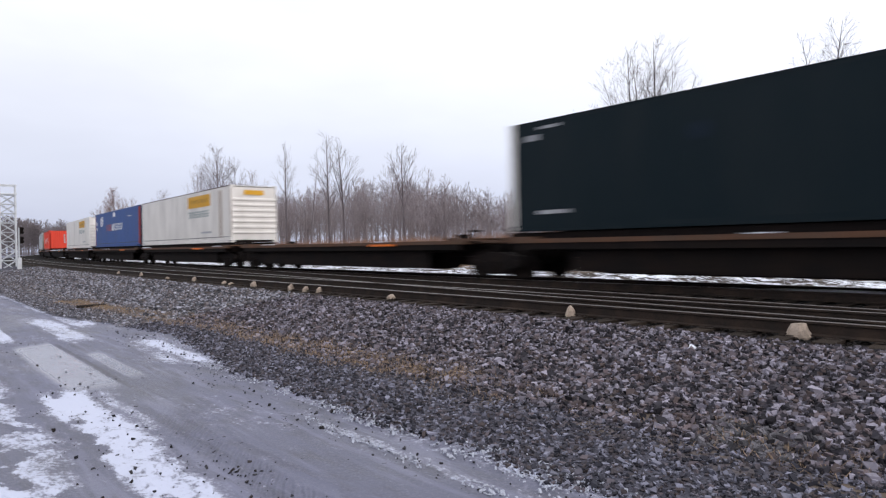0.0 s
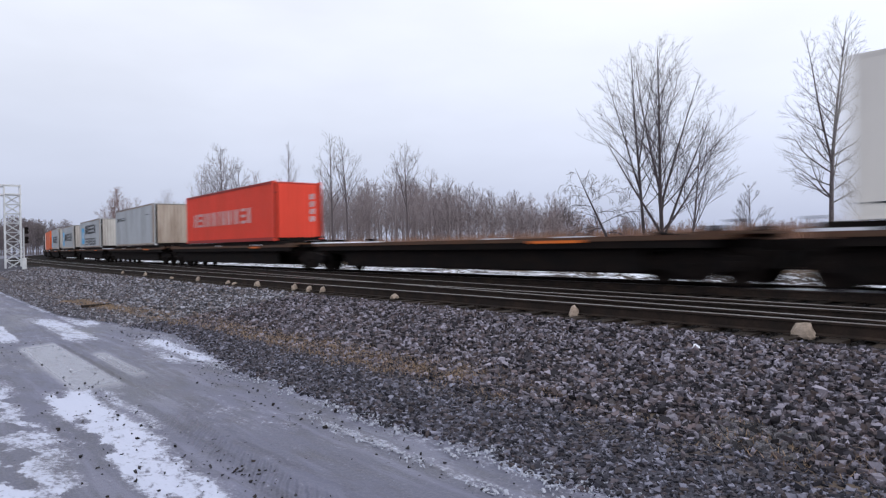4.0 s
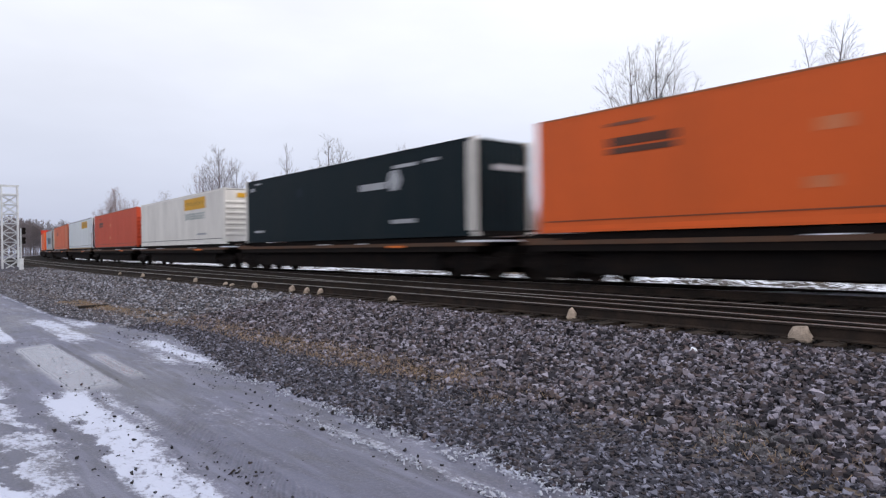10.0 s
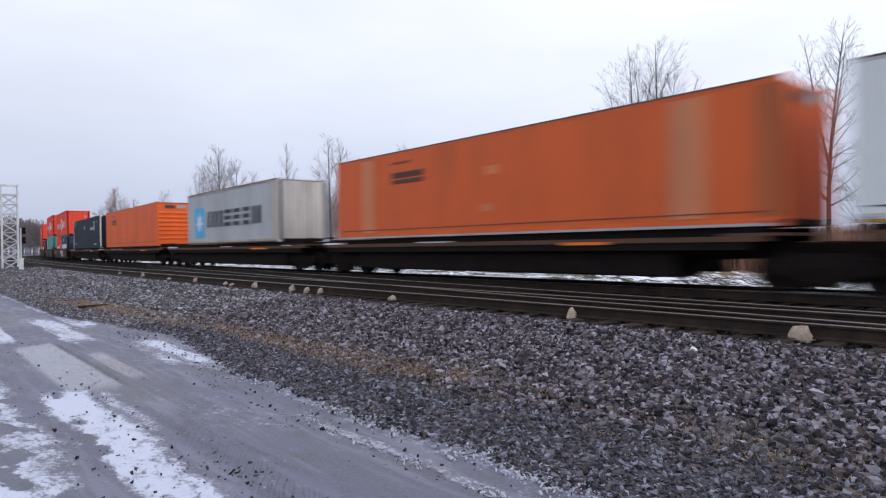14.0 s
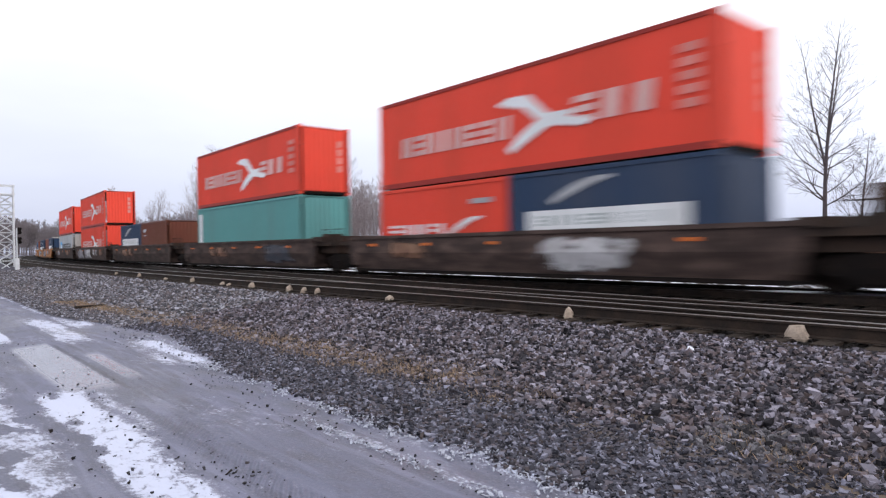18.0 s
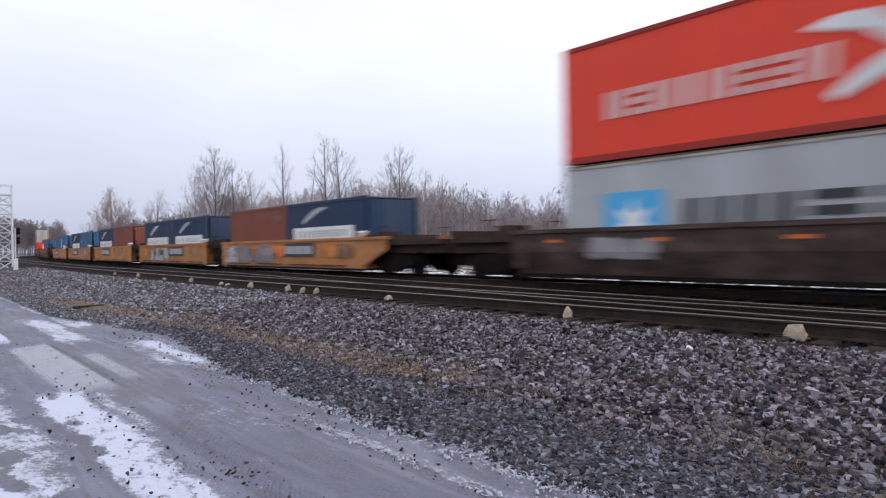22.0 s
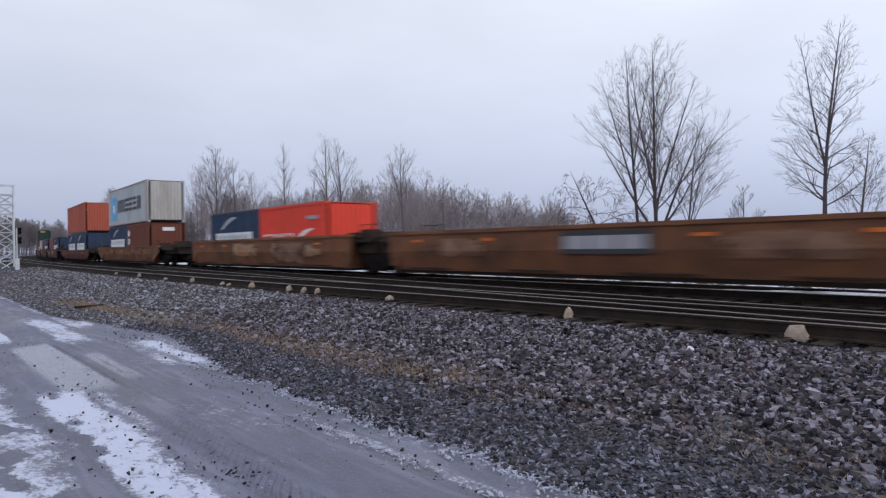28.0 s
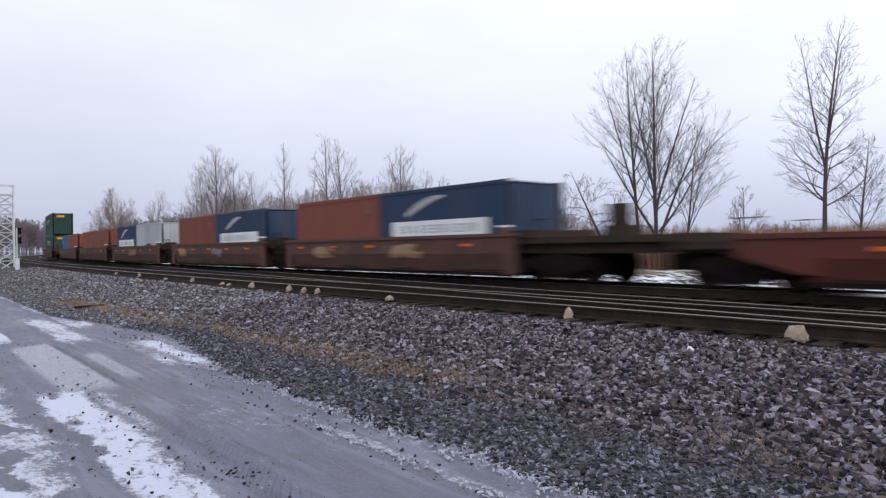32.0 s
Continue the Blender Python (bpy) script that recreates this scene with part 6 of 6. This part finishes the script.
# ---- stones ----
def stone_material(name, light, dark):
    m = bpy.data.materials.new(name)
    m.use_nodes = True
    n, l = m.node_tree.nodes, m.node_tree.links
    geo, ramp, co, ns = n.new("ShaderNodeNewGeometry"), n.new("ShaderNodeValToRGB"), n.new("ShaderNodeTexCoord"), n.new("ShaderNodeTexNoise")
    els = ramp.color_ramp.elements
    els[0].color, els[1].color = (*dark, 1), (*light, 1)
    for pos, c in ((0.30, [0.88 * d + 0.12 * w for d, w in zip(dark, light)]), (0.45, (light[0] * 0.24, light[1] * 0.19, light[2] * 0.15)), (0.55, [0.7 * d + 0.3 * w for d, w in zip(dark, light)]), (0.68, (light[0] * 0.46, light[1] * 0.38, light[2] * 0.33)), (0.76, [0.5 * w for w in light]), (0.9, [0.8 * w for w in light])):
        els.new(pos).color = (*c, 1)
    ns.inputs["Scale"].default_value, ns.inputs["Detail"].default_value = 60, 4
    mul, g = n.new("ShaderNodeVectorMath"), n.new("ShaderNodeMapRange")
    mul.operation = "SCALE"
    g.inputs["To Min"].default_value, g.inputs["To Max"].default_value = 0.72, 1.25
    l.new(geo.outputs["Random Per Island"], ramp.inputs[0])
    l.new(co.outputs["Object"], ns.inputs[0])
    l.new(ns.outputs["Fac"], g.inputs["Value"])
    l.new(ramp.outputs[0], mul.inputs[0])
    l.new(g.outputs[0], mul.inputs["Scale"])
    l.new(mul.outputs[0], n["Principled BSDF"].inputs["Base Color"])
    n["Principled BSDF"].inputs["Roughness"].default_value = 0.85
    n["Principled BSDF"].inputs["Specular IOR Level"].default_value = 0.2
    return m


def block():
    """A unit block in twelve triangles."""
    v = np.array([(x, y, z) for z in (-1, 1) for x, y in ((-1, -1), (1, -1), (1, 1), (-1, 1))], float) * 0.72
    f = np.array([t for q in BOX for t in ((q[0], q[1], q[2]), (q[0], q[2], q[3]))])
    return v, f


def stones(name, label, xyz, size, mat, seed, flat=0.8):
    """Angular broken stones, one mesh."""
    rng = np.random.default_rng(seed)
    base, tri = block()
    n = len(xyz)
    v = base[None] * rng.uniform(0.5, 1.25, (n, 8, 1)) + rng.normal(0, 0.17, (n, 8, 3))
    v *= rng.uniform(0.5, 1.3, (n, 1, 3)) * np.array([1, 1, flat])
    a, b = rng.uniform(0, 6.283, n), rng.normal(0, 0.8, n)
    ca, sa, cb, sb = np.cos(a)[:, None], np.sin(a)[:, None], np.cos(b)[:, None], np.sin(b)[:, None]
    x, y, z = v[..., 0], v[..., 1] * cb - v[..., 2] * sb, v[..., 1] * sb + v[..., 2] * cb
    v = np.stack((x * ca - y * sa, x * sa + y * ca, z), -1) * size[:, None, None] + xyz[:, None]
    me = bpy.data.meshes.new(name)
    me.vertices.add(n * 8)
    me.vertices.foreach_set("co", v.reshape(-1))
    faces = (tri[None] + 8 * np.arange(n)[:, None, None]).reshape(-1)
    me.loops.add(len(faces))
    me.loops.foreach_set("vertex_index", faces.astype(np.int32))
    me.polygons.add(n * 12)
    me.polygons.foreach_set("loop_start", np.arange(0, n * 36, 3, dtype=np.int32))
    me.polygons.foreach_set("use_smooth", np.zeros(n * 12, bool))
    me.materials.append(mat)
    me.update(calc_edges=True)
    return tagged(new(name, me), label, "stones", kind="stuff")


def scatter(n, x0, x1, y0, y1, seed, crowd=1.0):
    """n places between x0 and x1 (denser towards x1) and y0 and y1 on the ground."""
    rng = np.random.default_rng(seed)
    x = x1 + (x0 - x1) * rng.random(n) ** crowd
    y = rng.uniform(y0, y1, n)
    z = np.array([ground_z(a, b) for a, b in zip(x, y)])
    return np.stack((x, y + np.array([bend(a) for a in x]), z), 1)


def build_stones():
    grey = stone_material("broken_grey_ballast", (0.30, 0.280, 0.345), (0.009, 0.008, 0.011))
    dark = stone_material("dark_fine_gravel", (0.23, 0.23, 0.30), (0.014, 0.014, 0.020))
    pebble = stone_material("near_black_pebbles", (0.075, 0.073, 0.085), (0.010, 0.010, 0.012))
    # dark trackbed stone with the shade between the rails put into its colour
    bed_stone = stone_material("oily_black_trackbed_stone", (0.042, 0.036, 0.036), (0.006, 0.005, 0.005))
    rng = np.random.default_rng(1)

    def mixed(lo, hi, n):
        return rng.uniform(lo, hi, n) * rng.choice([0.75, 1.0, 1.3], n, p=[0.4, 0.42, 0.18])

    def heap(pts, depth):
        pts[:, 2] += rng.uniform(-depth * 0.6, depth, len(pts))
        return pts

    pts = heap(scatter(46000, -15, 1.5, 4.75, 8.2, 2, 1.2), 0.024)
    near = (pts[:, 0] > -2.65) & (pts[:, 0] < -1.85) & (pts[:, 1] > 4.75) & (pts[:, 1] < 5.35)
    loose, pts = pts[near][:300], np.concatenate((pts[~near], pts[near][300:]))
    shapes = []
    for k in range(24):
        sample = stones("stone", "", np.zeros((1, 3)), np.array([1.0]), grey, 900 + k)
        shapes.append(sample.data)
        bpy.data.objects.remove(sample)
    plain = shade("split_grey_stone", (0.115, 0.110, 0.125), 0.85, 0, (0.035, 0.032, 0.036), 0.9, 0.25, 3.0, 1, 0.3, 20, 0.75, spec=0.2)
    for me in shapes:
        me.materials.clear()
        me.materials.append(plain)
    for k, p in enumerate(loose):
        stone = part("stone", shapes[k % 24], None, bpy.data.objects["ground"])
        size = float(mixed(0.024, 0.041, 1)[0])
        stone.matrix_basis = Matrix.Translation([float(c) for c in p]) @ Matrix.Rotation(k * 2.4, 4, "Z") @ Matrix.Scale(size, 4)
    stones("ballast_slope", "broken grey ballast stones on the track's shoulder", pts, mixed(0.024, 0.041, len(pts)), grey, 3)
    # stone colours turn paler and bluer beyond 15 m up the line
    paler = stone_material("dusty_grey_ballast", (0.37, 0.37, 0.435), (0.030, 0.030, 0.037))
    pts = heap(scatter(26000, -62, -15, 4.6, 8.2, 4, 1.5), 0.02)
    stones("ballast_slope_up_the_line", "grey ballast stones along the shoulder up the line", pts, mixed(0.030, 0.054, len(pts)), paler, 5)
    pts = heap(scatter(32000, -15, 1.5, 3.3, 5.0, 6, 1.25), 0.010)
    swing = np.interp(-pts[:, 0], [0, 8.6, 12.2, 12.8, 20.0], [-0.10, -0.10, 0.45, 0.45, -0.45])
    ragged = swing + np.array([3.52 + 0.12 * noise.noise(Vector((x * 0.9, 7, 0))) + 0.14 * noise.noise(Vector((x * 4.0, 3, 0))) for x in pts[:, 0]]) + rng.exponential(0.07, len(pts)) - 0.05
    pts = pts[(pts[:, 1] > ragged) | (rng.random(len(pts)) < 0.03)]
    stones("fine_gravel", "dark fine gravel beside the road", pts, mixed(0.014, 0.029, len(pts)), dark, 7, 0.55)
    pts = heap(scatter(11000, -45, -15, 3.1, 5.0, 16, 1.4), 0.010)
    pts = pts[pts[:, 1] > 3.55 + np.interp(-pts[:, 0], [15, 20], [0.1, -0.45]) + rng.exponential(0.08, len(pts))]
    stones("fine_gravel_up_the_line", "dark fine gravel beside the road up the line", pts, mixed(0.02, 0.035, len(pts)), paler, 17, 0.5)
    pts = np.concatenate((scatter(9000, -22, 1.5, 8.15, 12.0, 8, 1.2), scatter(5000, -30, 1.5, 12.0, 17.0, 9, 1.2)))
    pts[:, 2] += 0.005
    stones("trackbed_stones", "dark stones between the rails", pts, rng.uniform(0.016, 0.036, len(pts)), bed_stone, 10)
    pts = np.concatenate((scatter(650, -14, -1.0, -0.5, 3.4, 11, 1.0), scatter(420, -9, -2.0, 1.7, 3.4, 13, 1.0), scatter(260, -6.8, -2.5, 1.75, 2.6, 14, 1.0), scatter(60, -7.5, -3.6, 1.1, 1.9, 15, 1.0)))
    stones("road_pebbles", "dark pebbles strewn on the frozen road", pts, rng.uniform(0.005, 0.018, len(pts)) * rng.choice([0.6, 1.0, 1.5], len(pts), p=[0.6, 0.3, 0.1]), pebble, 12)


build_stones()


def build_crumbs():
    """Crumbs of old snow, shoved aside along the road's edge and between the wheel tracks."""
    rng, places = np.random.default_rng(31), []
    for n, x0, x1, y0, wide, bank in ((1500, -9.5, -1.6, 3.36, 0.07, 1), (500, -13.0, -9.0, 3.62, 0.16, 1), (520, -5.6, -2.4, 2.99, 0.035, 0), (260, -8.4, -5.9, 1.80, 0.03, 0), (420, -4.2, -1.0, 3.55, 0.10, 1)):
        x = rng.uniform(x0, x1, n)
        y = y0 + rng.normal(0, wide, n) + bank * 0.10 * np.array([noise.noise(Vector((a * 1.3, 5, 0))) for a in x])
        keep = np.array([noise.noise(Vector((a * 2.1, 11 + y0, 0))) for a in x]) + rng.normal(0, 0.25, n) > 0.0
        places.append(np.stack((x, y, np.array([ground_z(a, b) for a, b in zip(x, y)]) + 0.006), 1)[keep])
    pts = np.concatenate(places)
    stones("snow_crumbs", "crumbs of grey-white snow along the road's edge", pts, rng.uniform(0.005, 0.019, len(pts)), SNOW_DULL, 33, 0.4)


build_crumbs()
build_ties()


def lump(name, label, category, x, y, z, sx, sy, sz, mat, seed):
    """A rough rounded lump."""
    rng, bm = random.Random(seed), bmesh.new()
    bmesh.ops.create_icosphere(bm, subdivisions=2, radius=1.0)
    for v in bm.verts:
        k = 1 + 0.35 * noise.noise(v.co * 1.6 + Vector((seed, 0, 0)))
        v.co = Vector((v.co.x * sx * k, v.co.y * sy * k, max(-0.2, v.co.z) * sz * k))
    me = bpy.data.meshes.new(name)
    bm.to_mesh(me)
    bm.free()
    me.materials.append(mat)
    ob = tagged(new(name, me), label, category, "pale clumps against the rail")
    ob.matrix_basis = pose(x, y, z, 0, 0, rng.uniform(-15, 15))


PALE = shade("pale_frosted_sand", (0.37, 0.295, 0.24), 0.9, 0, (0.14, 0.105, 0.08), 0.7, 0.15, 9, 1, 0.6, 50, 0.1)
for k, (x, w, h) in enumerate(((-35.9, 0.10, 0.16), (-31.7, 0.13, 0.17), (-27.8, 0.14, 0.10), (-24.6, 0.12, 0.18), (-21.7, 0.14, 0.11), (-21.1, 0.12, 0.09), (-19.3, 0.15, 0.18), (-16.8, 0.11, 0.17), (-15.95, 0.07, 0.15), (-15.2, 0.07, 0.17), (-11.95, 0.13, 0.13), (-6.85, 0.085, 0.17), (-3.28, 0.17, 0.18))):
    lump("frost_clump", "pale frosted sand heaped against the rail web", "clump", x, 8.62 + bend(x), -0.20, w * 0.95, 0.10, h, PALE, k)
stick = tagged(new("timber_offcut", mesh_of("timber_offcut", *boxes((-0.09, 0.09, -0.38, 0.38, 0, 0.07)), TIE)), "dark weathered timber offcut lying by the ballast", "timber")
stick.matrix_basis = pose(-20.5, 4.3, -0.58, 0, 0, 8)
slab = tagged(new("tie_plate_scrap", mesh_of("tie_plate_scrap", *boxes((-0.16, 0.16, -0.11, 0.11, 0, 0.03)), RAIL_SIDE)), "dark rusty steel plate lying on the ballast", "scrap")
slab.matrix_basis = pose(-3.15, 7.9, -0.235, 6, 0, 12)
lump("white_stone", "single white stone on the ballast", "stone", -3.95, 7.25, -0.27, 0.05, 0.045, 0.05, SNOW, 40)


def motions():
    times = [0.0, 0.5] + [float(i) for i in range(1, 32)] + [31.5, 32.0]
    for ob, u, z in MOVERS:
        walk(ob, [(t, on_line(u + travelled(t), z)) for t in times])


motions()
